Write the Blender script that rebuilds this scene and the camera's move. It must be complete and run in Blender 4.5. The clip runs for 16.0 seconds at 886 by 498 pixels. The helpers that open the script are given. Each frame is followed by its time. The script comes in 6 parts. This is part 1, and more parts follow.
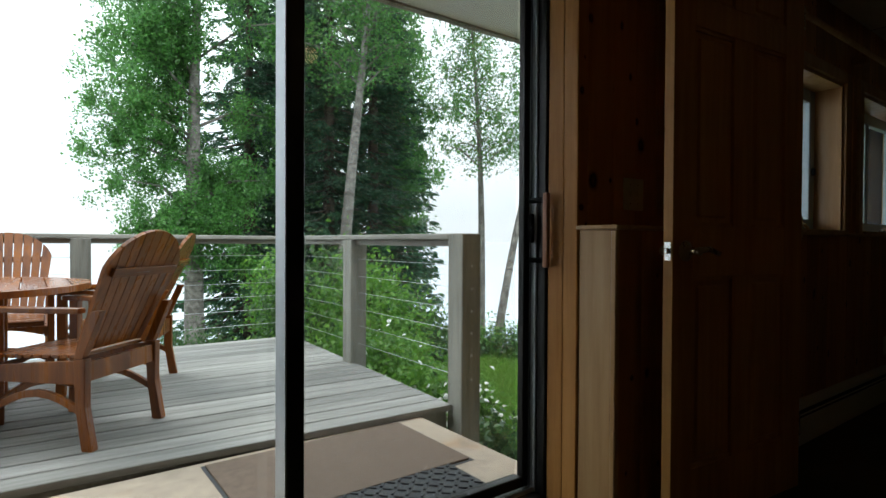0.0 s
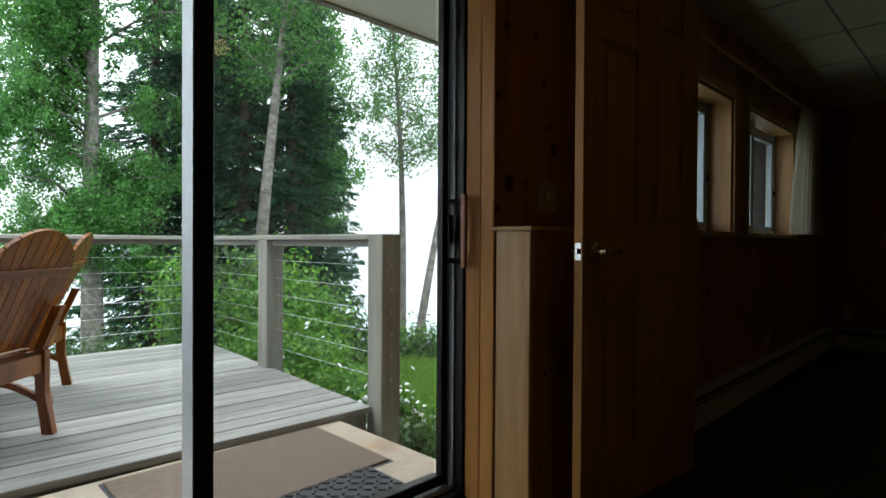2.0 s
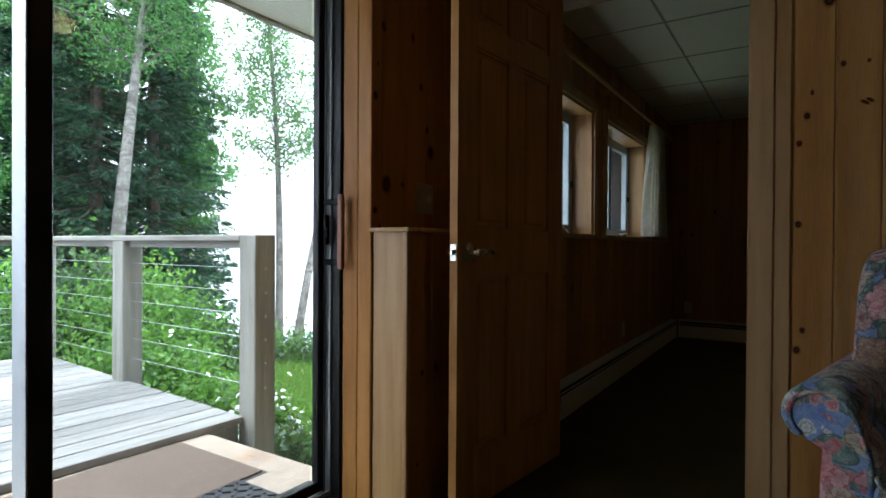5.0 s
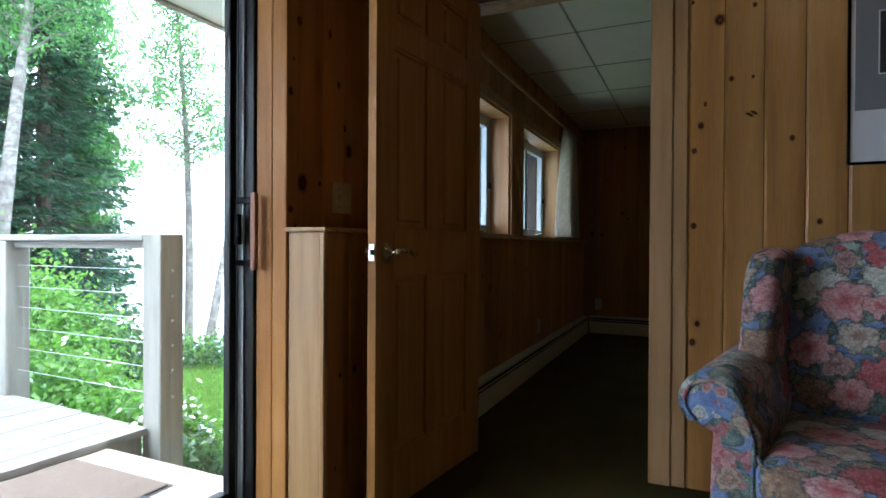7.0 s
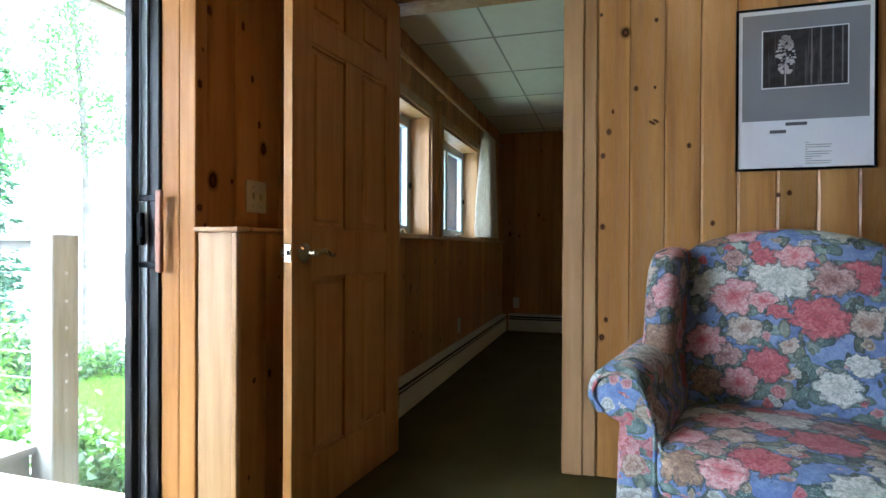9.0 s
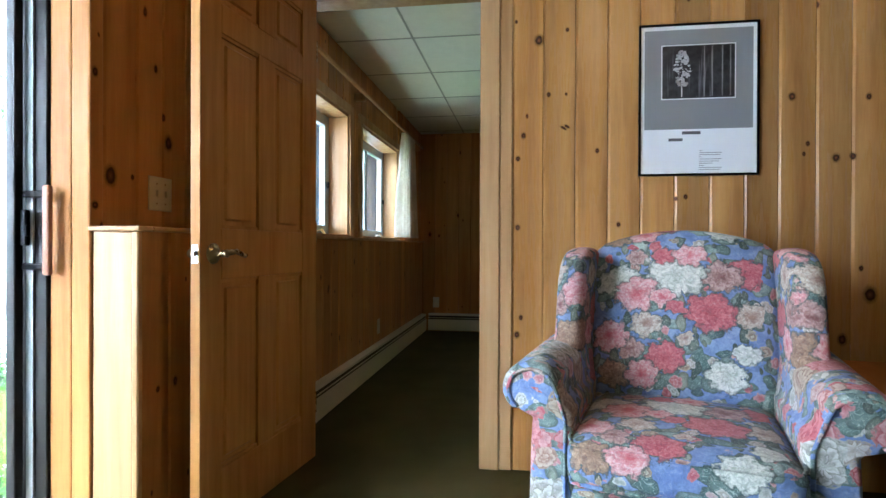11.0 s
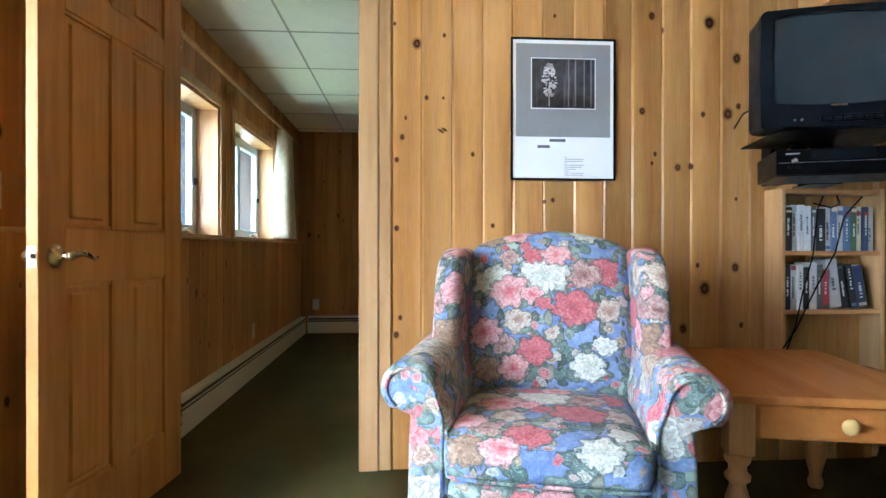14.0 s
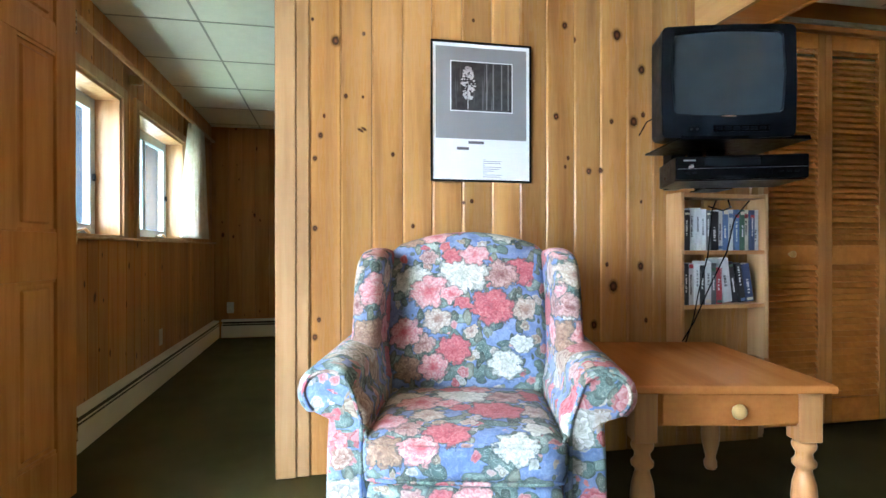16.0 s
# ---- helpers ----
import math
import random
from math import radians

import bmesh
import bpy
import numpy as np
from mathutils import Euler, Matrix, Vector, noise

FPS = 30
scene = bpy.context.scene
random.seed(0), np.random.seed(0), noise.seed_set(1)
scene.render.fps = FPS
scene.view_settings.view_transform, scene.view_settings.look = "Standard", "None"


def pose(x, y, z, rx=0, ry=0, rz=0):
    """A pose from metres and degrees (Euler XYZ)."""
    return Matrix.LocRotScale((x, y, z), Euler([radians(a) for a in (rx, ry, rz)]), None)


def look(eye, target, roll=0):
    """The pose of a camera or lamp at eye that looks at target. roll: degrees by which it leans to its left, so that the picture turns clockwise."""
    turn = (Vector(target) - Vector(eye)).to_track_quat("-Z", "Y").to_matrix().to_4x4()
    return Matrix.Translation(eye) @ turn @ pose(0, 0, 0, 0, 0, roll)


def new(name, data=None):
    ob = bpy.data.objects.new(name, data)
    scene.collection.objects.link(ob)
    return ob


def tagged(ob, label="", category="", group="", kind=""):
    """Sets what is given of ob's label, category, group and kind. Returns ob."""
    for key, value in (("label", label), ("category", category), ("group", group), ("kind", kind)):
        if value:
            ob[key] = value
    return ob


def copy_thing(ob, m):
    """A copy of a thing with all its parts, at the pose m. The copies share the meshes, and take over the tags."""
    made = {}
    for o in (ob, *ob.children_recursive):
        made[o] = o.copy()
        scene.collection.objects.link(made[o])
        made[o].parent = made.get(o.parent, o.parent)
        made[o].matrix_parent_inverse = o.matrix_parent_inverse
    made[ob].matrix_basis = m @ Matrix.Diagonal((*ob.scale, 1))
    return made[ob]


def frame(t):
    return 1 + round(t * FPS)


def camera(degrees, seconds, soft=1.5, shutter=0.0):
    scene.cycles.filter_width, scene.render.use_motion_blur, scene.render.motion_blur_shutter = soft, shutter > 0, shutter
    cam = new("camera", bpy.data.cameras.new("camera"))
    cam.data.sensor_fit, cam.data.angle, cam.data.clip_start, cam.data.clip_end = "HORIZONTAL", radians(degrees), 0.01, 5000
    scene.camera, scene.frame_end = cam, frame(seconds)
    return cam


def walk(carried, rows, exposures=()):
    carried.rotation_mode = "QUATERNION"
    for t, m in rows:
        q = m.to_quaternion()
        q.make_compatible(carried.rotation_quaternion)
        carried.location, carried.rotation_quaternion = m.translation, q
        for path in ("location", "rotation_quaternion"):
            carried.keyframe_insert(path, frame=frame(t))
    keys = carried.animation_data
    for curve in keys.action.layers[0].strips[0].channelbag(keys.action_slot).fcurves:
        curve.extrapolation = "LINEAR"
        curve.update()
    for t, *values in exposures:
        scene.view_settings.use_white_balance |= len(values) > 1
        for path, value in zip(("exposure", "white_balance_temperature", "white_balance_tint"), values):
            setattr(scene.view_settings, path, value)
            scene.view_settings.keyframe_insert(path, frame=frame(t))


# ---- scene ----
cam = camera(77.43, 16.0, soft=1.5)
# seconds, place in metres, turn in degrees: a pan about a pivot just behind the lens
PATH = (
    (0.0, 0.0399, 0.0533, 0.94, 89.26, -0.29, -36.80),
    (0.5, 0.0418, 0.0519, 0.94, 89.27, -0.30, -38.86),
    (1.0, 0.0436, 0.0503, 0.94, 89.29, -0.24, -40.90),
    (1.5, 0.0453, 0.0488, 0.94, 89.35, -0.27, -42.86),
    (2.0, 0.0470, 0.0472, 0.94, 89.37, -0.34, -44.92),
    (2.5, 0.0487, 0.0455, 0.94, 89.39, -0.28, -46.95),
    (3.0, 0.0502, 0.0437, 0.94, 89.42, -0.21, -48.94),
    (3.5, 0.0517, 0.0420, 0.94, 89.44, -0.31, -50.95),
    (4.0, 0.0532, 0.0400, 0.94, 89.48, -0.36, -53.04),
    (6.5, 0.0595, 0.0300, 0.94, 89.62, -0.33, -63.25),
    (7.0, 0.0605, 0.0278, 0.94, 89.62, -0.33, -65.30),
    (7.5, 0.0615, 0.0257, 0.94, 89.66, -0.27, -67.33),
    (8.0, 0.0623, 0.0235, 0.94, 89.66, -0.26, -69.34),
    (8.5, 0.0631, 0.0213, 0.94, 89.68, -0.30, -71.38),
    (9.0, 0.0638, 0.0191, 0.94, 89.69, -0.25, -73.37),
    (11.5, 0.0662, 0.0074, 0.94, 89.77, -0.16, -83.59),
    (12.0, 0.0664, 0.0051, 0.94, 89.79, -0.08, -85.60),
    (12.5, 0.0665, 0.0028, 0.94, 89.80, -0.10, -87.61),
    (13.0, 0.0666, 0.0005, 0.94, 89.82, -0.07, -89.61),
    (13.5, 0.0666, -0.0019, 0.94, 89.82, -0.03, -91.67),
    (14.0, 0.0665, -0.0043, 0.94, 89.83, -0.05, -93.68),
    (14.5, 0.0663, -0.0066, 0.94, 89.83, -0.02, -95.66),
    (15.0, 0.0660, -0.0089, 0.94, 89.85, -0.01, -97.70),
    (15.5, 0.0656, -0.0112, 0.94, 89.87, 0.04, -99.70),
    (16.0, 0.0652, -0.0135, 0.94, 89.87, 0.06, -101.70),
)
EXPOSURES = (
    (0.0, 0.2, 6200, 4), (1.5, 0.3, 6200, 4), (3.0, 0.75, 6000, 5), (4.0, 1.05, 5850, 6), (6.5, 1.95, 5450, 8), (7.5, 2.5, 5350, 8), (8.5, 3.25, 5300, 8),
    (9.2, 3.6, 5250, 7), (11.5, 4.2, 5300, 6), (13.0, 4.55, 5300, 6), (16.0, 4.9, 5300, 5),
)
walk(cam, [(t, pose(*p)) for t, *p in PATH], EXPOSURES)

# ---------------------------------------------------------------- world and light
world = bpy.data.worlds.new("overcast_sky")
scene.world = world
world.use_nodes = True
wt = world.node_tree
wt.nodes.clear()
w_out = wt.nodes.new("ShaderNodeOutputWorld")
w_bg = wt.nodes.new("ShaderNodeBackground")
w_sky = wt.nodes.new("ShaderNodeTexSky")
w_sky.sky_type, w_sky.sun_disc = "NISHITA", False
w_sky.sun_elevation, w_sky.sun_rotation = radians(48), radians(20)
w_mix = wt.nodes.new("ShaderNodeMixRGB")
w_mul = wt.nodes.new("ShaderNodeMixRGB")
w_mul.blend_type = "MULTIPLY"
w_mul.inputs[0].default_value = 1.0
w_mul.inputs[2].default_value = (0.10, 0.10, 0.10, 1)
w_noise = wt.nodes.new("ShaderNodeTexNoise")
w_noise.inputs["Scale"].default_value = 2.0
w_noise.inputs["Detail"].default_value = 5.0
w_ramp = wt.nodes.new("ShaderNodeValToRGB")
w_ramp.color_ramp.elements[0].position, w_ramp.color_ramp.elements[0].color = 0.3, (1.25, 1.32, 1.40, 1)
w_ramp.color_ramp.elements[1].position, w_ramp.color_ramp.elements[1].color = 0.7, (1.55, 1.60, 1.64, 1)
wt.links.new(w_sky.outputs[0], w_mul.inputs[1])
wt.links.new(w_noise.outputs[0], w_ramp.inputs[0])
w_mix.inputs[0].default_value = 0.88
wt.links.new(w_mul.outputs[0], w_mix.inputs[1])
wt.links.new(w_ramp.outputs[0], w_mix.inputs[2])
w_tc = wt.nodes.new("ShaderNodeTexCoord")
w_sep = wt.nodes.new("ShaderNodeSeparateXYZ")
w_up = wt.nodes.new("ShaderNodeMapRange")
w_up.inputs["From Min"].default_value, w_up.inputs["From Max"].default_value = 0.05, 1.0
w_up.inputs["To Min"].default_value, w_up.inputs["To Max"].default_value = 0.80, 2.35
w_rise = wt.nodes.new("ShaderNodeVectorMath")
w_rise.operation = "SCALE"
wt.links.new(w_tc.outputs["Generated"], w_sep.inputs[0])
wt.links.new(w_sep.outputs[2], w_up.inputs["Value"])
wt.links.new(w_mix.outputs[0], w_rise.inputs[0])
wt.links.new(w_up.outputs[0], w_rise.inputs["Scale"])
wt.links.new(w_rise.outputs[0], w_bg.inputs[0])
w_bg.inputs[1].default_value = 1.05
wt.links.new(w_bg.outputs[0], w_out.inputs[0])

sun = new("sun", bpy.data.lights.new("sun", "SUN"))
sun.data.energy, sun.data.angle, sun.data.color = 1.2, radians(25), (1.0, 0.96, 0.9)
sun.matrix_world = look((0, 0, 20), (4.5, -10, 0))


def daylight(name, m, w, h, energy):
    """Sky light that comes in through an opening."""
    ob = new(name, bpy.data.lights.new(name, "AREA"))
    ob.data.shape, ob.data.size, ob.data.size_y, ob.data.energy = "RECTANGLE", w, h, energy
    ob.data.color = (0.93, 0.97, 1.0)
    ob.matrix_world = m
    return ob


daylight("slider_daylight", look((0.6, 1.62, 1.05), (0.6, -3, 0.75)), 1.9, 1.9, 0.25)
daylight("bedroom_window_daylight", look((3.32, 1.33, 1.42), (3.6, -3, 1.0)), 0.5, 0.75, 0.25)
daylight("bedroom_window_daylight", look((4.72, 1.33, 1.42), (4.8, -3, 1.0)), 0.5, 0.75, 0.25)

# ---------------------------------------------------------------- node and mesh helpers


class Mat:
    """A node material with short ways to add nodes."""

    def __init__(self, name, rough=0.5, metal=0.0):
        self.m = bpy.data.materials.new(name)
        self.m.use_nodes = True
        self.t = self.m.node_tree
        self.b = self.t.nodes["Principled BSDF"]
        self.b.inputs["Roughness"].default_value = rough
        self.b.inputs["Metallic"].default_value = metal

    def n(self, kind, **values):
        node = self.t.nodes.new("ShaderNode" + kind)
        for k, v in values.items():
            self.put(node.inputs[k.replace("_", " ")], v)
        return node

    def put(self, socket, v):
        if isinstance(v, bpy.types.NodeSocket):
            self.t.links.new(v, socket)
        else:
            socket.default_value = (*v, 1.0) if isinstance(v, tuple) and len(v) == 3 and socket.type == "RGBA" else v

    def math(self, op, a, b=0.0, clamp=False):
        node = self.t.nodes.new("ShaderNodeMath")
        node.operation, node.use_clamp = op, clamp
        self.put(node.inputs[0], a)
        self.put(node.inputs[1], b)
        return node.outputs[0]

    def mix(self, f, a, b, blend="MIX"):
        node = self.t.nodes.new("ShaderNodeMixRGB")
        node.blend_type = blend
        self.put(node.inputs[0], f)
        self.put(node.inputs[1], a)
        self.put(node.inputs[2], b)
        return node.outputs[0]

    def ramp(self, f, *stops):
        node = self.t.nodes.new("ShaderNodeValToRGB")
        e = node.color_ramp.elements
        while len(e) < len(stops):
            e.new(0.5)
        for el, (p, c) in zip(e, stops):
            el.position, el.color = p, (*c, 1) if isinstance(c, tuple) else (c, c, c, 1)
        self.put(node.inputs[0], f)
        return node.outputs[0]

    def coords(self, scale=(1, 1, 1), shift=0.0, random_shift=0.0, turn=(0, 0, 0)):
        tc = self.t.nodes.new("ShaderNodeTexCoord")
        mp = self.t.nodes.new("ShaderNodeMapping")
        self.put(mp.inputs["Vector"], tc.outputs["Object"])
        mp.inputs["Scale"].default_value = scale
        mp.inputs["Rotation"].default_value = [radians(a) for a in turn]
        out = mp.outputs[0]
        if random_shift:
            info = self.t.nodes.new("ShaderNodeObjectInfo")
            v = self.t.nodes.new("ShaderNodeVectorMath")
            v.operation = "MULTIPLY_ADD"
            cb = self.t.nodes.new("ShaderNodeCombineXYZ")
            for i, k in enumerate((1.0, 2.3, 3.7)):
                self.put(cb.inputs[i], self.math("MULTIPLY", info.outputs["Random"], k))
            self.put(v.inputs[0], cb.outputs[0])
            v.inputs[1].default_value = (random_shift,) * 3
            self.put(v.inputs[2], out)
            out = v.outputs[0]
        return out

    def random(self):
        return self.t.nodes.new("ShaderNodeObjectInfo").outputs["Random"]

    def noise(self, vec, scale, detail=4.0, rough=0.55, out="Fac"):
        node = self.n("TexNoise", Vector=vec, Scale=scale, Detail=detail, Roughness=rough)
        return node.outputs[out]

    def voronoi(self, vec, scale, feature="F1", rand=1.0):
        node = self.t.nodes.new("ShaderNodeTexVoronoi")
        node.feature = feature
        self.put(node.inputs["Vector"], vec)
        self.put(node.inputs["Scale"], scale)
        self.put(node.inputs["Randomness"], rand)
        return node

    def color(self, v):
        self.put(self.b.inputs["Base Color"], v)
        return self

    def rough(self, v):
        self.put(self.b.inputs["Roughness"], v)
        return self

    def bump(self, h, strength=0.3, distance=0.01):
        node = self.n("Bump", Height=h, Strength=strength, Distance=distance)
        self.put(self.b.inputs["Normal"], node.outputs[0])
        return self


def wood(name, light, mid, dark, along="z", rough=0.38, knots=0.0, grain=1.0, knot_scale=7.0, vary=0.25, bump=0.12, gloss=0.35):
    """Boards with grain that runs along one axis, and knots in some cells."""
    m = Mat(name, rough)
    m.b.inputs["Specular IOR Level"].default_value = gloss
    ax = "xyz".index(along)
    st = [1.0, 1.0, 1.0]
    st[ax] = 0.07
    v = m.coords(tuple(st), random_shift=7.0)
    warp = m.noise(v, 6.0 * grain, 2.0)
    rings = m.noise(v, 26.0 * grain, 6.0, 0.62)
    fine = m.noise(v, 170.0 * grain, 3.0, 0.6)
    c = m.ramp(rings, (0.34, dark), (0.50, mid), (0.64, light))
    c = m.mix(m.math("MULTIPLY", fine, 0.35), c, mid, "MULTIPLY")
    c = m.mix(0.45, c, m.ramp(warp, (0.36, dark), (0.60, light)))
    if knots:
        kv = m.coords(random_shift=0.0)
        sx = m.t.nodes.new("ShaderNodeSeparateXYZ")
        m.put(sx.inputs[0], kv)
        cx = m.t.nodes.new("ShaderNodeCombineXYZ")
        rs_ = m.random()
        m.put(cx.inputs[0], m.math("ADD", sx.outputs["YXX"["xyz".index(along)]], m.math("MULTIPLY", rs_, 37.0)))
        m.put(cx.inputs[1], m.math("ADD", m.math("MULTIPLY", sx.outputs["XYZ"[ax]], 0.62), m.math("MULTIPLY", rs_, 91.0)))
        kv = m.mix(0.03, cx.outputs[0], m.noise(cx.outputs[0], 9.0, 2.0, out="Color"), "ADD")
        vo = m.voronoi(kv, knot_scale)
        vo.voronoi_dimensions = "2D"
        sep = m.t.nodes.new("ShaderNodeSeparateColor")
        m.put(sep.inputs[0], vo.outputs["Color"])
        pick = m.math("GREATER_THAN", sep.outputs[0], 1.0 - knots)
        size = m.math("MULTIPLY_ADD", m.math("POWER", sep.outputs[1], 2.5), 0.12)
        m.t.nodes[-1].inputs[2].default_value = 0.050
        rel = m.math("DIVIDE", vo.outputs["Distance"], size)
        halo = m.math("MULTIPLY", pick, m.ramp(rel, (0.60, 0.60), (1.25, 0.0)))
        core = m.math("MULTIPLY", pick, m.ramp(rel, (0.42, 1.0), (0.74, 0.0)))
        c = m.mix(halo, c, tuple(a * b for a, b in zip(dark, (0.80, 0.48, 0.30))))
        c = m.mix(m.math("MULTIPLY", core, 0.92), c, m.ramp(rel, (0.0, (0.12, 0.042, 0.015)), (0.30, (0.07, 0.022, 0.008)), (0.45, (0.018, 0.007, 0.004))))
    rnd = m.math("MULTIPLY_ADD", m.random(), vary)
    m.t.nodes[-1].inputs[2].default_value = 1.0 - vary * 0.6
    hsv = m.n("HueSaturation", Value=rnd, Color=c)
    m.color(hsv.outputs[0])
    m.rough(m.ramp(rings, (0.3, rough + 0.10), (0.7, rough - 0.05)))
    m.bump(m.math("ADD", rings, m.math("MULTIPLY", fine, 0.4)), bump, 0.004)
    return m.m


def plain(name, col, rough=0.5, metal=0.0, scale=30.0, amount=0.12, bump=0.05, gloss=0.5):
    """A painted, cast or drawn surface with faint mottling."""
    m = Mat(name, rough, metal)
    m.b.inputs["Specular IOR Level"].default_value = gloss
    v = m.coords()
    a, b = m.noise(v, scale, 5.0), m.noise(v, scale / 8, 3.0)
    f = m.math("ADD", m.math("MULTIPLY", a, 0.5), m.math("MULTIPLY", b, 0.5))
    m.color(m.ramp(f, (0.3, tuple(x * (1 - amount) for x in col)), (0.7, tuple(min(1, x * (1 + amount)) for x in col))))
    m.rough(m.ramp(a, (0.3, max(0.03, rough - 0.06)), (0.7, min(1, rough + 0.08))))
    m.bump(a, bump, 0.003)
    return m.m


def link(name, bm, mat):
    me = bpy.data.meshes.new(name)
    bm.to_mesh(me)
    bm.free()
    for k in (mat if isinstance(mat, (list, tuple)) else [mat]):
        me.materials.append(k)
    return new(name, me)


def part(name, bm, mat, parent=None, label="", smooth=False):
    """One mesh of its own under a thing or a part, in its parent's coordinates."""
    ob = link(name, bm, mat)
    if smooth:
        ob.data.polygons.foreach_set("use_smooth", [True] * len(ob.data.polygons))
    ob.parent = parent
    return tagged(ob, label)


def thing(name, m, label, category, group="", kind=""):
    ob = new(name)
    ob.empty_display_size = 0.1
    ob.matrix_world = m
    return tagged(ob, label, category, group, kind)


def box(lo, hi, bevel=0.0, segments=1, bm=None):
    """A box from corner to corner, with its edges taken off."""
    b = bmesh.new()
    bmesh.ops.create_cube(b, size=1.0, matrix=Matrix.Translation([(p + q) / 2 for p, q in zip(lo, hi)])
                          @ Matrix.Diagonal([q - p for p, q in zip(lo, hi)] + [1]))
    if bevel:
        bmesh.ops.bevel(b, geom=b.edges[:], offset=bevel, segments=segments, affect="EDGES", profile=0.6)
    return join(bm, b)


def join(bm, b):
    if bm is None:
        return b
    me = bpy.data.meshes.new("t")
    b.to_mesh(me)
    b.free()
    bm.from_mesh(me)
    bpy.data.meshes.remove(me)
    return bm


def turned(profile, n=20, bm=None, m=None):
    """A lathe turning of (radius, height) pairs about z."""
    b = bmesh.new()
    rings = [[b.verts.new((r * math.cos(2 * math.pi * i / n), r * math.sin(2 * math.pi * i / n), z)) for i in range(n)] for r, z in profile]
    for p, q in zip(rings, rings[1:]):
        for i in range(n):
            b.faces.new((p[i], p[(i + 1) % n], q[(i + 1) % n], q[i]))
    b.faces.new(rings[0][::-1])
    b.faces.new(rings[-1])
    if m is not None:
        b.transform(m)
    return join(bm, b)


def rod(points, radius, n=8, bm=None):
    """A round bar along a line of points; radius may be one for each."""
    b = bmesh.new()
    pts = [Vector(p) for p in points]
    rad = [float(r) for r in radius] if isinstance(radius, (list, tuple)) else [radius] * len(pts)
    rings = []
    for i, p in enumerate(pts):
        d = (pts[min(i + 1, len(pts) - 1)] - pts[max(i - 1, 0)]).normalized()
        u = d.orthogonal().normalized() if not rings else (u - d * u.dot(d)).normalized()
        w = d.cross(u)
        rings.append([b.verts.new(p + rad[i] * (u * math.cos(2 * math.pi * k / n) + w * math.sin(2 * math.pi * k / n))) for k in range(n)])
    for p, q in zip(rings, rings[1:]):
        for k in range(n):
            b.faces.new((p[k], p[(k + 1) % n], q[(k + 1) % n], q[k]))
    b.faces.new(rings[0][::-1])
    b.faces.new(rings[-1])
    return join(bm, b)


def prism(outline, lo, hi, axis="y", bevel=0.0, bm=None):
    """A flat outline of (a, b) pairs, thick from lo to hi along one axis."""
    b = bmesh.new()
    place = {"x": lambda a, c, d: (d, a, c), "y": lambda a, c, d: (a, d, c), "z": lambda a, c, d: (a, c, d)}[axis]
    vs = [b.verts.new(place(a, c, lo)) for a, c in outline]
    f = b.faces.new(vs)
    ex = bmesh.ops.extrude_face_region(b, geom=[f])
    off = Vector(place(0, 0, hi)) - Vector(place(0, 0, lo))
    bmesh.ops.translate(b, vec=off, verts=[g for g in ex["geom"] if isinstance(g, bmesh.types.BMVert)])
    bmesh.ops.recalc_face_normals(b, faces=b.faces[:])
    if bevel:
        bmesh.ops.bevel(b, geom=b.edges[:], offset=bevel, segments=2, affect="EDGES", profile=0.6)
    return join(bm, b)


def setting(name, bm, mat, label="", category=""):
    return tagged(link(name, bm, mat), label, category, kind="structure")


# ---------------------------------------------------------------- materials
PINE = wood("knotty_pine", (0.56, 0.285, 0.090), (0.48, 0.228, 0.064), (0.37, 0.160, 0.040), knots=0.42, rough=0.34, vary=0.34, gloss=0.14)
PINE_CLEAR = wood("pine_board", (0.56, 0.322, 0.112), (0.45, 0.232, 0.068), (0.30, 0.132, 0.030), knots=0.04, rough=0.25, vary=0.45)
PINE_PALE = wood("pale_pine", (0.56, 0.36, 0.17), (0.49, 0.295, 0.12), (0.38, 0.20, 0.07), knots=0.015, rough=0.36, vary=0.1)
DOOR_WOOD = wood("door_fir", (0.58, 0.300, 0.084), (0.50, 0.245, 0.062), (0.40, 0.182, 0.042), gloss=0.22, rough=0.40, grain=1.6, vary=0.06)
TABLE_WOOD = wood("table_pine", (0.57, 0.235, 0.058), (0.50, 0.20, 0.047), (0.40, 0.15, 0.035), along="y", rough=0.20, vary=0.05, grain=0.6, bump=0.0)
for li in [k for k in TABLE_WOOD.node_tree.links if k.to_socket.name == "Roughness" and k.to_node.type == "BSDF_PRINCIPLED"]:
    TABLE_WOOD.node_tree.links.remove(li)
TABLE_WOOD.node_tree.nodes["Principled BSDF"].inputs["Roughness"].default_value = 0.24
LOUVER_WOOD = wood("louver_pine", (0.58, 0.220, 0.034), (0.50, 0.182, 0.026), (0.40, 0.135, 0.019), along="y", rough=0.42, vary=0.12)
TEAK = wood("teak", (0.30, 0.100, 0.013), (0.19, 0.057, 0.008), (0.085, 0.024, 0.004), rough=0.28, vary=0.14)
DECK_WOOD = wood("grey_deck", (0.36, 0.356, 0.33), (0.27, 0.268, 0.248), (0.17, 0.168, 0.152), along="x", knots=0.06, rough=0.58, vary=0.62, bump=0.4)
POST_WOOD = wood("grey_post", (0.40, 0.395, 0.34), (0.31, 0.305, 0.26), (0.17, 0.165, 0.14), knots=0.12, rough=0.8, vary=0.30, bump=0.35)
# for unseen walls and ceiling, dark so that they bounce little light indoors
LOW_BOUNCE_PINE = wood("low_bounce_pine", (0.22, 0.115, 0.042), (0.18, 0.09, 0.031), (0.13, 0.06, 0.02), knots=0.3)
